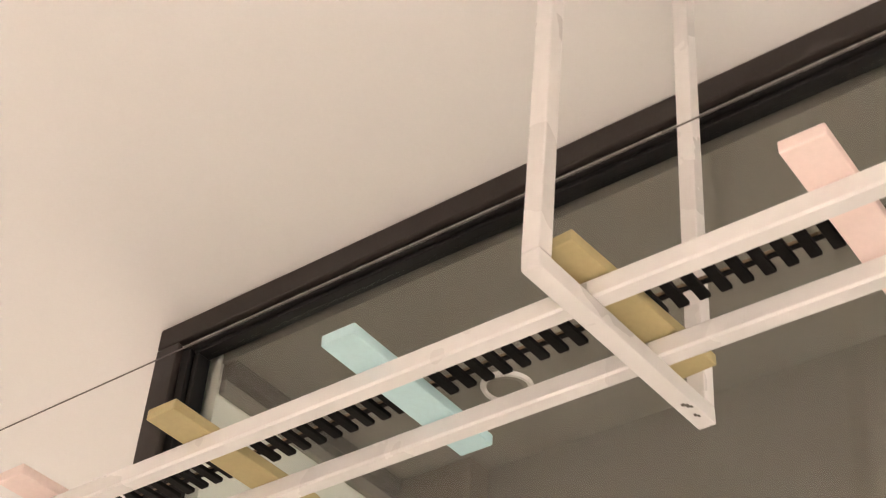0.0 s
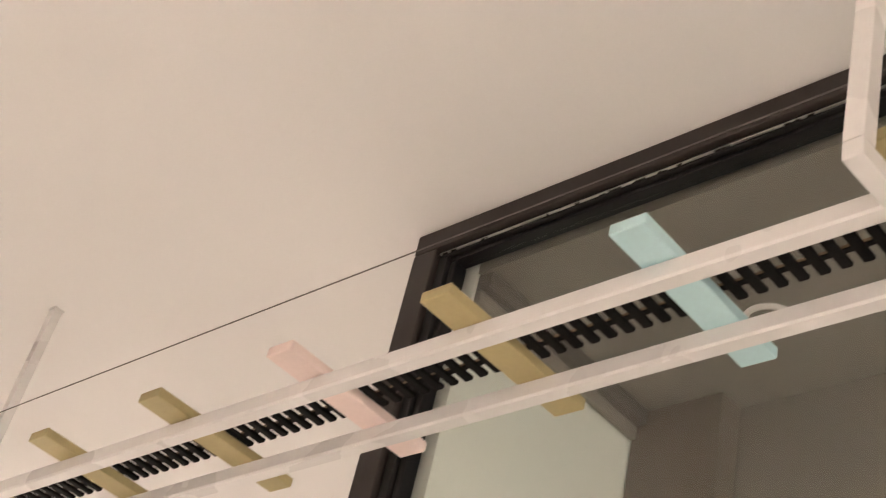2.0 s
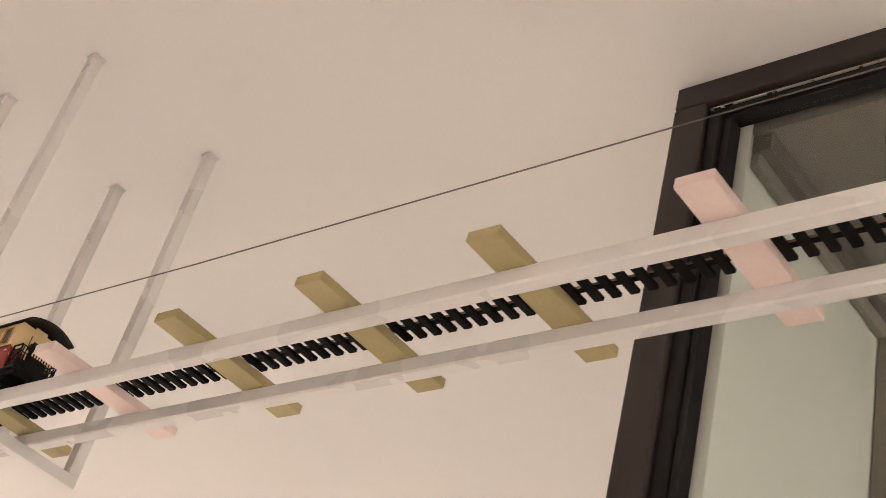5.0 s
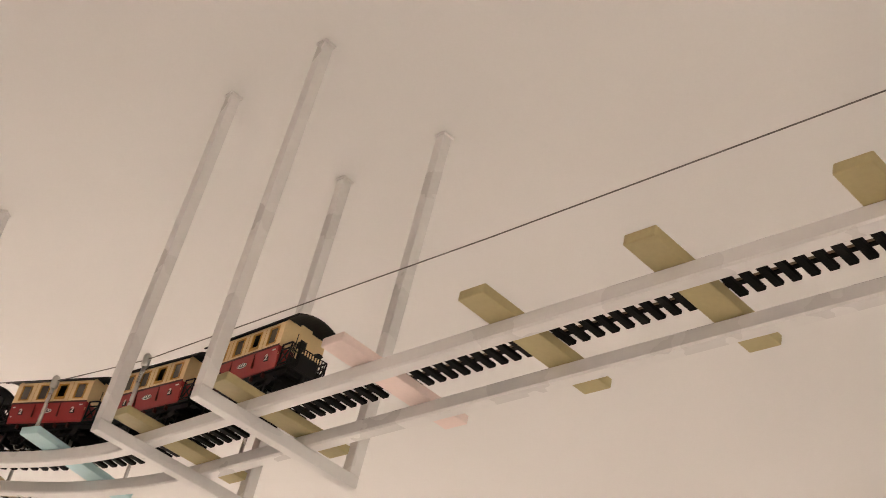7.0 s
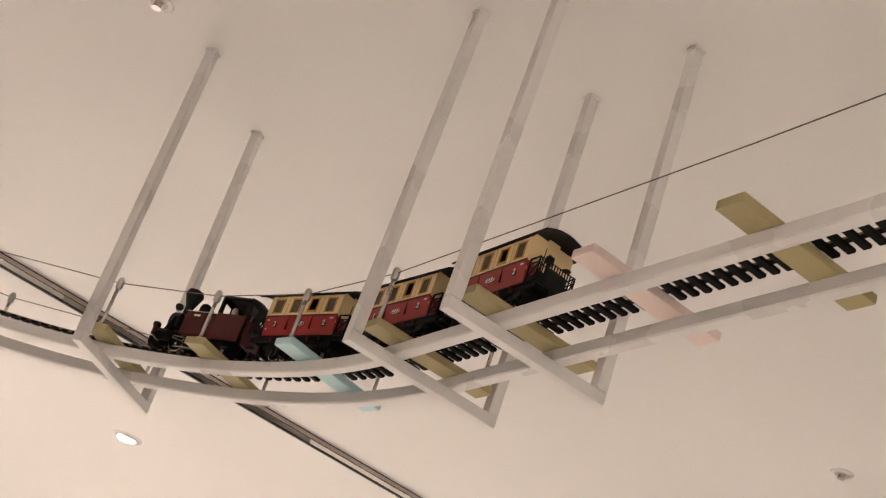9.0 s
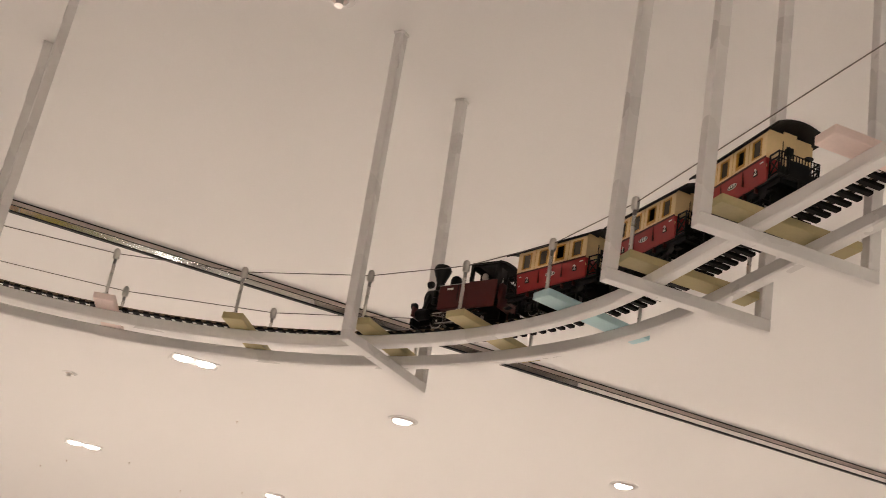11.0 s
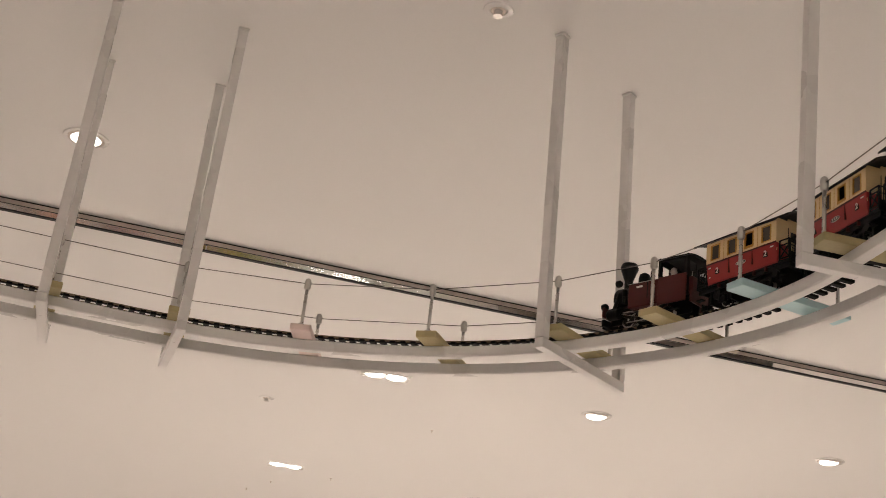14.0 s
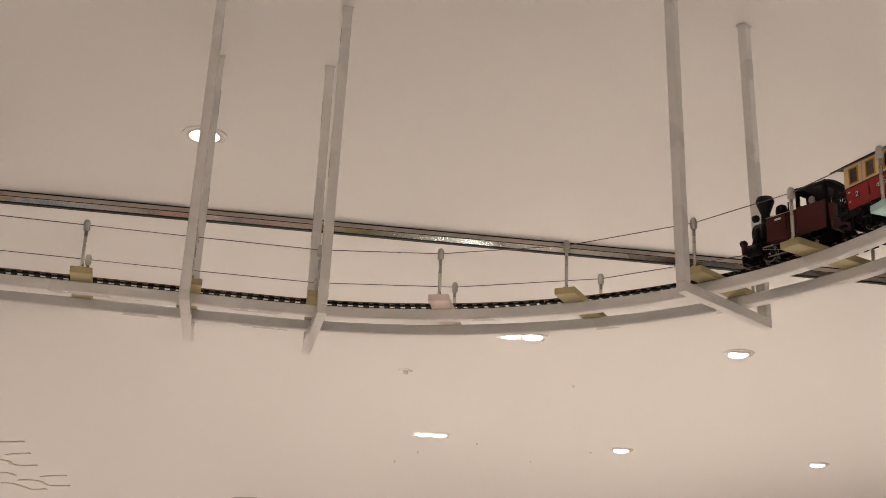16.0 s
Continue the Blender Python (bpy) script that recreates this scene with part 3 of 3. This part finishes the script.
        for i in range(13):
            y = -0.039 + 0.0065 * i
            rod(bm, (xb, y, Z0), (xb, y, top), 0.0014, n=6)
        box(bm, min(xb, xb - sg * 0.001), max(xb, xb - sg * 0.001), -0.043, 0.043, Z0, Z0 + 0.020)
        part("railing", bm, M_INK, c, "black balcony railing with crossed braces")
        bm = rod(bmesh.new(), (sg * 0.131, 0.020, Z0), (sg * 0.131, 0.020, top + 0.016), 0.0022, n=8)
        box(bm, min(sg * 0.126, sg * 0.137), max(sg * 0.126, sg * 0.137), 0.013, 0.027, top - 0.002, top + 0.012, bevel=0.002)
        part("brake_stand", bm, M_INK, c)
        part("gangway_plate", boxed(min(sg * 0.1362, sg * 0.1385), max(sg * 0.1362, sg * 0.1385), -0.022, 0.022, Z0, Z1 - 0.012, bevel=0.0008), M_INK, c)
        part("brake_wheel", turned([(0.008, 0.0), (0.009, 0.001), (0.008, 0.002)], 16, Matrix.Translation((sg * 0.128, -0.026, top + 0.008))), M_INK, c)
        part("step", boxed(min(sg * 0.114, sg * 0.132), max(sg * 0.114, sg * 0.132), 0.040, 0.050, 0.022, 0.025), M_INK, c)
        part("step", boxed(min(sg * 0.114, sg * 0.132), max(sg * 0.114, sg * 0.132), -0.050, -0.040, 0.022, 0.025), M_INK, c)
        bm = bmesh.new()
        box(bm, min(sg * 0.132, sg * 0.150), max(sg * 0.132, sg * 0.150), -0.006, 0.006, 0.016, 0.023, bevel=0.001)
        box(bm, min(sg * 0.147, sg * 0.152), max(sg * 0.147, sg * 0.152), -0.014, 0.014, 0.014, 0.026, bevel=0.001)
        box(bm, min(sg * 0.136, sg * 0.141), max(sg * 0.136, sg * 0.141), -0.004, 0.004, 0.023, Z0 - 0.004)
        part("coupler", bm, M_INK, c)
    # chassis
    bm = bmesh.new()
    for y in (0.036, -0.036):
        box(bm, -0.136, 0.136, y - 0.003, y + 0.003, Z0 - 0.014, Z0 - 0.002)
    for x in (-0.13, -0.06, 0, 0.06, 0.13):
        box(bm, x - 0.003, x + 0.003, -0.033, 0.033, Z0 - 0.013, Z0 - 0.003)
    part("chassis_frame", bm, M_INK, c)
    for y in (0.037, -0.037):
        bm = bmesh.new()
        rod(bm, (-0.05, y, 0.042), (-0.025, y, 0.024), 0.0013, n=6)
        rod(bm, (-0.025, y, 0.024), (0.025, y, 0.024), 0.0013, n=6)
        rod(bm, (0.025, y, 0.024), (0.05, y, 0.042), 0.0013, n=6)
        part("truss_rod", bm, M_INK, c)
    part("chassis_block", boxed(-0.100, 0.100, -0.0265, 0.0265, 0.034, Z0 - 0.004, bevel=0.002), M_INK, c)
    part("battery_box", boxed(-0.028, 0.022, -0.030, 0.034, 0.022, Z0 - 0.014, bevel=0.002), M_INK, c)
    part("air_tank", rod(bmesh.new(), (-0.092, 0.0, 0.034), (-0.092, 0.04, 0.034), 0.009, n=14), M_INK, c)
    part("air_tank", rod(bmesh.new(), (0.092, -0.04, 0.034), (0.092, 0.03, 0.034), 0.009, n=14), M_INK, c)
    for x in (-0.104, -0.042, 0.042, 0.104):
        part("brake_hanger", boxed(x - 0.003, x + 0.003, -0.034, 0.034, 0.012, Z0 - 0.004, bevel=0.001), M_INK, c)
    for x in (-0.07, -0.035, 0.0, 0.035, 0.07):
        part("solebar_bracket", boxed(x - 0.002, x + 0.002, 0.030, 0.0455, Z0 - 0.012, Z0 - 0.0006), M_DRED, c)
    part("print_plate", boxed(-0.022, 0.006, 0.0342, 0.0346, 0.028, 0.032), M_TEXT, c, "small pale unreadable print")
    for x in (-0.062, 0.062):
        part("axle", rod(bmesh.new(), (x, -0.03, 0.0155), (x, 0.03, 0.0155), 0.002, n=8), M_STEEL, c)
        for y in (0.0225, -0.0225):
            wheel(c, x, y, 0.0155)
        for y in (0.034, -0.034):
            bm = bmesh.new()
            box(bm, x - 0.007, x + 0.007, y - 0.004, y + 0.004, 0.008, 0.024, bevel=0.0015)
            box(bm, x - 0.016, x - 0.011, y - 0.002, y + 0.002, 0.010, Z0 - 0.014)
            box(bm, x + 0.011, x + 0.016, y - 0.002, y + 0.002, 0.010, Z0 - 0.014)
            box(bm, x - 0.020, x + 0.020, y - 0.002, y + 0.002, 0.028, 0.033, bevel=0.001)
            part("axle_box", bm, M_INK, c)
    # lettering and small marks on the side facing the shop
    yz = lambda z: 0.0435 + 0.007 * (z - Z0) / (Z1 - Z0) + 0.0006
    zt = 0.084
    tilt = pose(0, 0, 0, -8, 0, 0)
    for x, t in ((0.072, left), (-0.072, right)):
        part("numeral_field", boxed(x - 0.0062, x + 0.0062, yz(zt) - 0.003, yz(zt) - 0.0002, zt - 0.0075, zt + 0.0075, bevel=0.0006), M_INK, c, "dark field behind the numeral")
        lettering(t, 0.018, Matrix.Translation((x, yz(zt) + 0.0003, zt)) @ FACE, c)
    bm = bmesh.new()
    n = 28
    pts = [bm.verts.new((0.0145 * math.cos(2 * math.pi * i / n), yz(zt) + 0.0002, zt + 0.0052 * math.sin(2 * math.pi * i / n))) for i in range(n)]
    f = bm.faces.new(pts)
    ex = bmesh.ops.extrude_face_region(bm, geom=[f])
    for v in ex["geom"]:
        if isinstance(v, bmesh.types.BMVert):
            v.co.y -= 0.003
    bmesh.ops.recalc_face_normals(bm, faces=bm.faces)
    badge = part("emblem", bm, M_TEXT, c, "small oval emblem, dark with a pale rim")
    part("emblem_centre", turned([(1.0, 0.0), (0.97, 0.0004)], 28, Matrix.Translation((0, yz(zt) + 0.00025, zt)) @ FACE @ Matrix.Diagonal((0.0132, 0.0040, 1, 1))), M_INK, badge)
    for i in (-1, 0, 1):
        part("emblem_bar", boxed(i * 0.0072 - 0.0022, i * 0.0072 + 0.0022, yz(zt), yz(zt) + 0.0010, zt - 0.0026, zt + 0.0026), M_TEXT, badge)
    for x, w, z in ((0.094, 0.007, 0.0945), (-0.092, 0.009, 0.0955), (0.096, 0.004, 0.073)):
        part("print_mark", boxed(x - w / 2, x + w / 2, yz(z) - 0.001, yz(z) + 0.0003, z - 0.0012, z + 0.0012), M_TEXT, c, "tiny white unreadable print")
    for x in (-0.035, 0.035):
        part("panel_joint", boxed(x - 0.0005, x + 0.0005, 0.0462, 0.0506, Z0 + 0.013, Z1 - 0.001), M_DRED, c)
    part("waist_rail", boxed(-L, L, 0.0500, 0.0516, Z1 - 0.0022, Z1 + 0.0012), M_DRED, c)
    return c


coach(2.998, "2", "2", "cream and crimson model coach with black roof and platforms")
coach(2.672, "1", "2", "cream and crimson model coach with black roof and platforms")
coach(2.346, "1", "2", "cream and crimson model coach with black roof and platforms")


def locomotive(s):
    p, h = along(s)
    c = empty("steam_locomotive", pose(p.x, p.y, TOP + 0.0167, 0, 0, h), "black and dull red model steam locomotive with tall flared chimney", "locomotive")
    up = lambda x, y, z: Matrix.Translation((x, y, z))
    lie = lambda x, y, z: Matrix.Translation((x, y, z)) @ pose(0, 0, 0, 0, 90, 0)
    part("boiler", turned([(0.0285, 0.0), (0.0285, 0.122), (0.030, 0.123), (0.030, 0.150), (0.026, 0.153)], 28, lie(-0.046, 0, 0.083)), M_INK, c, smooth=False)
    part("smokebox_door", turned([(0.024, 0.0), (0.022, 0.004), (0.006, 0.008)], 24, lie(0.107, 0, 0.083)), M_INK, c)
    part("chimney", turned([(0.013, 0.104), (0.011, 0.110), (0.0105, 0.134), (0.015, 0.146), (0.0225, 0.166), (0.0225, 0.169), (0.019, 0.178), (0.014, 0.1785)], 24, up(0.084, 0, 0)), M_INK, c, "tall flared black chimney")
    part("steam_dome", turned([(0.0165, 0.104), (0.0145, 0.112), (0.0145, 0.134), (0.012, 0.142), (0.006, 0.146)], 22, up(0.036, 0, 0)), M_INK, c)
    part("sand_dome", boxed(0.052, 0.066, -0.012, 0.012, 0.106, 0.122, bevel=0.003), M_INK, c)
    part("whistle", rod(bmesh.new(), (0.012, 0.006, 0.108), (0.012, 0.006, 0.146), 0.0016, n=8), M_INK, c)
    part("safety_valve", turned([(0.005, 0.108), (0.0035, 0.114), (0.0055, 0.126), (0.003, 0.130)], 14, up(0.014, -0.006, 0)), M_INK, c)
    for z in (0.092, 0.132):
        lp = part("headlamp", turned([(0.0065, 0.0), (0.009, 0.004), (0.009, 0.013), (0.0075, 0.0135)], 18, lie(0.106 if z > 0.1 else 0.122, 0.0 if z > 0.1 else 0.03, z if z > 0.1 else 0.062)), M_INK, c)
    for sg in (1, -1):
        y0, y1 = sorted((sg * 0.030, sg * 0.049))
        part("side_tank", boxed(-0.040, 0.046, y0, y1, 0.040, 0.102, bevel=0.002), M_DRED, c, "dull red side tank")
        part("rivet_strip", boxed(-0.012, -0.010, min(sg * 0.0486, sg * 0.0496), max(sg * 0.0486, sg * 0.0496), 0.058, 0.100), M_INK, c)
        part("steam_pipe", rod(bmesh.new(), (0.09, sg * 0.026, 0.092), (0.094, sg * 0.037, 0.050), 0.005, n=10), M_INK, c)
        part("air_pump", turned([(0.006, 0.0), (0.0065, 0.002), (0.0065, 0.016), (0.004, 0.018), (0.0065, 0.020), (0.0065, 0.034), (0.004, 0.037)], 14, up(0.064, sg * 0.038, 0.058)), M_INK, c)
        part("sand_pipe", rod(bmesh.new(), (0.058, sg * 0.014, 0.112), (0.052, sg * 0.036, 0.056), 0.0013, n=6), M_INK, c)
        part("valve_gear", boxed(0.0, 0.076, min(sg * 0.030, sg * 0.032), max(sg * 0.030, sg * 0.032), 0.036, 0.040, bevel=0.0008), M_WHEEL, c)
        part("tank_plate", boxed(0.004, 0.022, min(sg * 0.0488, sg * 0.0495), max(sg * 0.0488, sg * 0.0495), 0.088, 0.093), M_TEXT, c, "tiny pale plate")
        part("hand_rail", rod(bmesh.new(), (-0.036, sg * 0.0515, 0.1), (0.044, sg * 0.0515, 0.1), 0.0009, n=6), M_STEEL, c)
        part("tank_lid", turned([(0.007, 0.104), (0.007, 0.108), (0.003, 0.110)], 14, up(0.05, sg * 0.04, 0)), M_INK, c)
    part("running_board", boxed(-0.1215, 0.118, -0.0298, 0.0298, 0.050, 0.0552, bevel=0.001), M_INK, c)
    # cab with large side openings
    bm = bmesh.new()
    xa, xb, h0, h1, h2 = -0.122, -0.041, 0.0555, 0.104, 0.146
    for sg in (1, -1):
        y0, y1 = sorted((sg * 0.0465, sg * 0.0500))
        box(bm, xa, xa + 0.007, y0, y1, h1, h2)
        box(bm, xb - 0.007, xb, y0, y1, h1, h2)
        box(bm, xa + 0.007, xb - 0.007, y0, y1, h2 - 0.004, h2)
    for x in (xa, xb - 0.003):
        box(bm, x, x + 0.003, -0.0465, 0.0465, h0, h1 + 0.008)
        box(bm, x, x + 0.003, -0.0465, 0.0465, h2 - 0.008, h2 + 0.008)
        for y0, y1 in ((-0.0465, -0.036), (-0.008, 0.008), (0.036, 0.0465)):
            box(bm, x, x + 0.003, y0, y1, h1 + 0.008, h2 - 0.008)
    part("cab", bm, M_INK, c, "open-sided black cab")
    for sg in (1, -1):
        y0, y1 = sorted((sg * 0.0465, sg * 0.0500))
        part("cab_side", boxed(xa, xb, y0, y1, 0.034, h1 - 0.0005, bevel=0.001), M_DRED, c, "dull red lower cab side")
        part("grab_rail", rod(bmesh.new(), (xa - 0.003, sg * 0.03, 0.072), (xa - 0.003, sg * 0.03, 0.112), 0.0009, n=6), M_STEEL, c)
    part("cab_roof", arch(-0.127, -0.036, 0.0525, h2 + 0.0005, 0.010, 0.003), M_ROOF, c)
    part("coal_bunker", boxed(-0.134, -0.1225, -0.040, 0.040, 0.056, 0.096, bevel=0.002), M_DRED, c)
    part("cab_floor", boxed(-0.118, -0.045, -0.0462, 0.0462, 0.066, 0.0715), M_INK, c)
    part("fire_door", boxed(-0.048, -0.0445, -0.012, 0.012, 0.066, 0.090, bevel=0.001), M_STEEL, c)
    # frames, buffer beams, wheels and rods
    for y in (0.015, -0.015):
        part("frame_plate", boxed(-0.118, 0.115, y - 0.002, y + 0.002, 0.014, 0.0495), M_INK, c)
    for x in (0.119, -0.136):
        part("buffer_beam", boxed(x, x + 0.006, -0.046, 0.046, 0.030, 0.056, bevel=0.001), M_DRED, c)
    for sg in (1, -1):
        bm = bmesh.new()
        x0 = 0.126 if sg > 0 else -0.137
        box(bm, min(x0, x0 + sg * 0.018), max(x0, x0 + sg * 0.018), -0.006, 0.006, 0.016, 0.023, bevel=0.001)
        box(bm, min(x0 + sg * 0.016, x0 + sg * 0.021), max(x0 + sg * 0.016, x0 + sg * 0.021), -0.014, 0.014, 0.014, 0.026, bevel=0.001)
        box(bm, min(x0, x0 + sg * 0.004), max(x0, x0 + sg * 0.004), -0.004, 0.004, 0.020, 0.034)
        part("coupler", bm, M_INK, c)
    for x in (-0.055, 0.058):
        for y in (0.0235, -0.0235):
            wheel(c, x, y, 0.0205, spokes=10)
        part("axle", rod(bmesh.new(), (x, -0.026, 0.0205), (x, 0.026, 0.0205), 0.003, n=8), M_STEEL, c)
    for sg in (1, -1):
        part("cylinder", turned([(0.012, 0.0), (0.0135, 0.002), (0.0135, 0.030), (0.012, 0.032)], 20, lie(0.078, sg * 0.037, 0.034)), M_INK, c)
        part("coupling_rod", boxed(-0.058, 0.061, min(sg * 0.0275, sg * 0.0295), max(sg * 0.0275, sg * 0.0295), 0.010, 0.0145, bevel=0.0008), M_WHEEL, c, "bright steel coupling rod")
        part("piston_rod", rod(bmesh.new(), (0.078, sg * 0.034, 0.034), (0.0, sg * 0.032, 0.016), 0.0016, n=8), M_WHEEL, c)
        part("step", boxed(-0.100, -0.078, min(sg * 0.040, sg * 0.050), max(sg * 0.040, sg * 0.050), 0.018, 0.021), M_INK, c)
    part("cow_catcher", boxed(0.120, 0.130, -0.040, 0.040, 0.010, 0.028, bevel=0.003), M_INK, c)
    return c


LOCO_S = 3.302
locomotive(LOCO_S)

# figure in the cab: one plain shape
p, h = along(LOCO_S)
fig = turned([(0.010, 0.0), (0.012, 0.014), (0.013, 0.026), (0.006, 0.033), (0.0055, 0.036), (0.0075, 0.042), (0.006, 0.049), (0.002, 0.052)], 14)
ob = part("driver_doll", fig, M_DOLL, smooth=True)
ob.matrix_world = pose(p.x, p.y, TOP + 0.0167, 0, 0, h) @ pose(-0.072, 0.030, 0.0720) @ Matrix.Scale(1.12, 4)
tagged(ob, "small plain brown doll standing in the locomotive cab", "doll")

# ---- small things on the far ceiling and the end wall ----
def wave(points):
    bm = bmesh.new()
    fine = []
    for i in range(len(points) - 1):
        p0, p1, p2, p3 = (Vector((*points[min(max(i + k, 0), len(points) - 1)], FAR_CEIL - 0.001)) for k in (-1, 0, 1, 2))
        for t in (0, 0.25, 0.5, 0.75):
            fine.append(0.5 * (2 * p1 + (p2 - p0) * t + (2 * p0 - 5 * p1 + 4 * p2 - p3) * t * t + (3 * p1 - p0 - 3 * p2 + p3) * t ** 3))
    fine.append(Vector((*points[-1], FAR_CEIL - 0.001)))
    ob = part("wave_line", sweep(fine, 0.030, 0.005), M_WAVE)
    tagged(ob, "thin wavy beige relief line on the ceiling", "relief line", "wave lines")


for pts in (((-9.94, -3.16), (-9.91, -3.01), (-9.86, -2.92)), ((-10.4, -3.12), (-10.34, -3.05), (-10.28, -2.94)),
            ((-10.56, -3.27), (-10.64, -3.15), (-10.75, -3.14), (-10.79, -3.07), (-10.74, -2.96)),
            ((-11.14, -3.31), (-11.15, -3.23), (-11.23, -3.19)),
            ((-11.61, -3.36), (-11.63, -3.27), (-11.72, -3.22), (-11.86, -3.15), (-11.79, -3.03)),
            ((-11.46, -3.2), (-11.4, -3.11), (-11.45, -3.03), (-11.59, -3.0), (-11.61, -2.92), (-11.56, -2.82)),
            ((-11.23, -2.99), (-11.16, -2.91), (-11.1, -2.79))):
    wave(pts)
for i, (x, y) in enumerate(((-9.02, 0.06), (-9.4, -0.28), (-9.76, -0.4), (-9.07, 0.82), (-7.39, 0.33), (-9.48, 0.5))):
    bm = turned([(0.007, -0.0005), (0.007, -0.003), (0.0025, -0.005), (0.002, -0.009), (0.004, -0.010), (0.003, -0.013)], 10)
    hook = part("ceiling_hook", bm, M_BAND)
    hook.matrix_world = pose(x, y, FAR_CEIL)
    tagged(hook, "tiny dull metal hook in the ceiling", "ceiling hook", "ceiling hooks")
# unseen boards, added to give the mirror strip its colours, glints and streaks
BOARDS = ((-8.4, -6.0, (0.30, 0.36, 0.42)), (-5.9, -4.1, (0.62, 0.50, 0.26)), (-4.0, -2.9, (0.34, 0.42, 0.50)), (-2.8, -2.1, (0.34, 0.31, 0.29)), (-2.0, -1.15, (0.72, 0.46, 0.38)),
          (-1.05, -0.75, (0.24, 0.32, 0.45)), (-0.65, 0.1, (0.74, 0.36, 0.30)), (0.2, 0.8, (0.55, 0.52, 0.12)), (0.9, 1.5, (0.40, 0.46, 0.20)),
          (1.6, 2.0, (0.80, 0.78, 0.74)), (2.1, 3.3, (0.10, 0.09, 0.085)), (3.4, 3.7, (0.80, 0.78, 0.74)), (3.8, 5.4, (0.62, 0.54, 0.44)), (5.5, 6.1, (0.12, 0.11, 0.10)), (6.2, 9.8, (0.70, 0.63, 0.55)))
for y0, y1, col in BOARDS:
    ob = part("display_board", boxed(8.96, 8.998, y0, y1, 1.0, 3.3, bevel=0.004), material("board_paint", col, 0.5, spread=0.15, grain=8, stain=2))
    tagged(ob, "plain board on the end wall, added unseen for the mirror strip's reflections", "display board", "display boards")

speaker = empty("ceiling_speaker", pose(-11.817, -1.383, FAR_CEIL), "round dark ceiling speaker grille", "speaker")
part("grille", turned([(0.165, -0.004), (0.150, -0.010), (0.05, -0.014)], 32), M_INK, speaker)
part("ring", turned([(0.166, -0.003), (0.170, -0.011), (0.188, -0.009), (0.190, -0.0005)], 32), M_BAND, speaker, "dull grey rim")
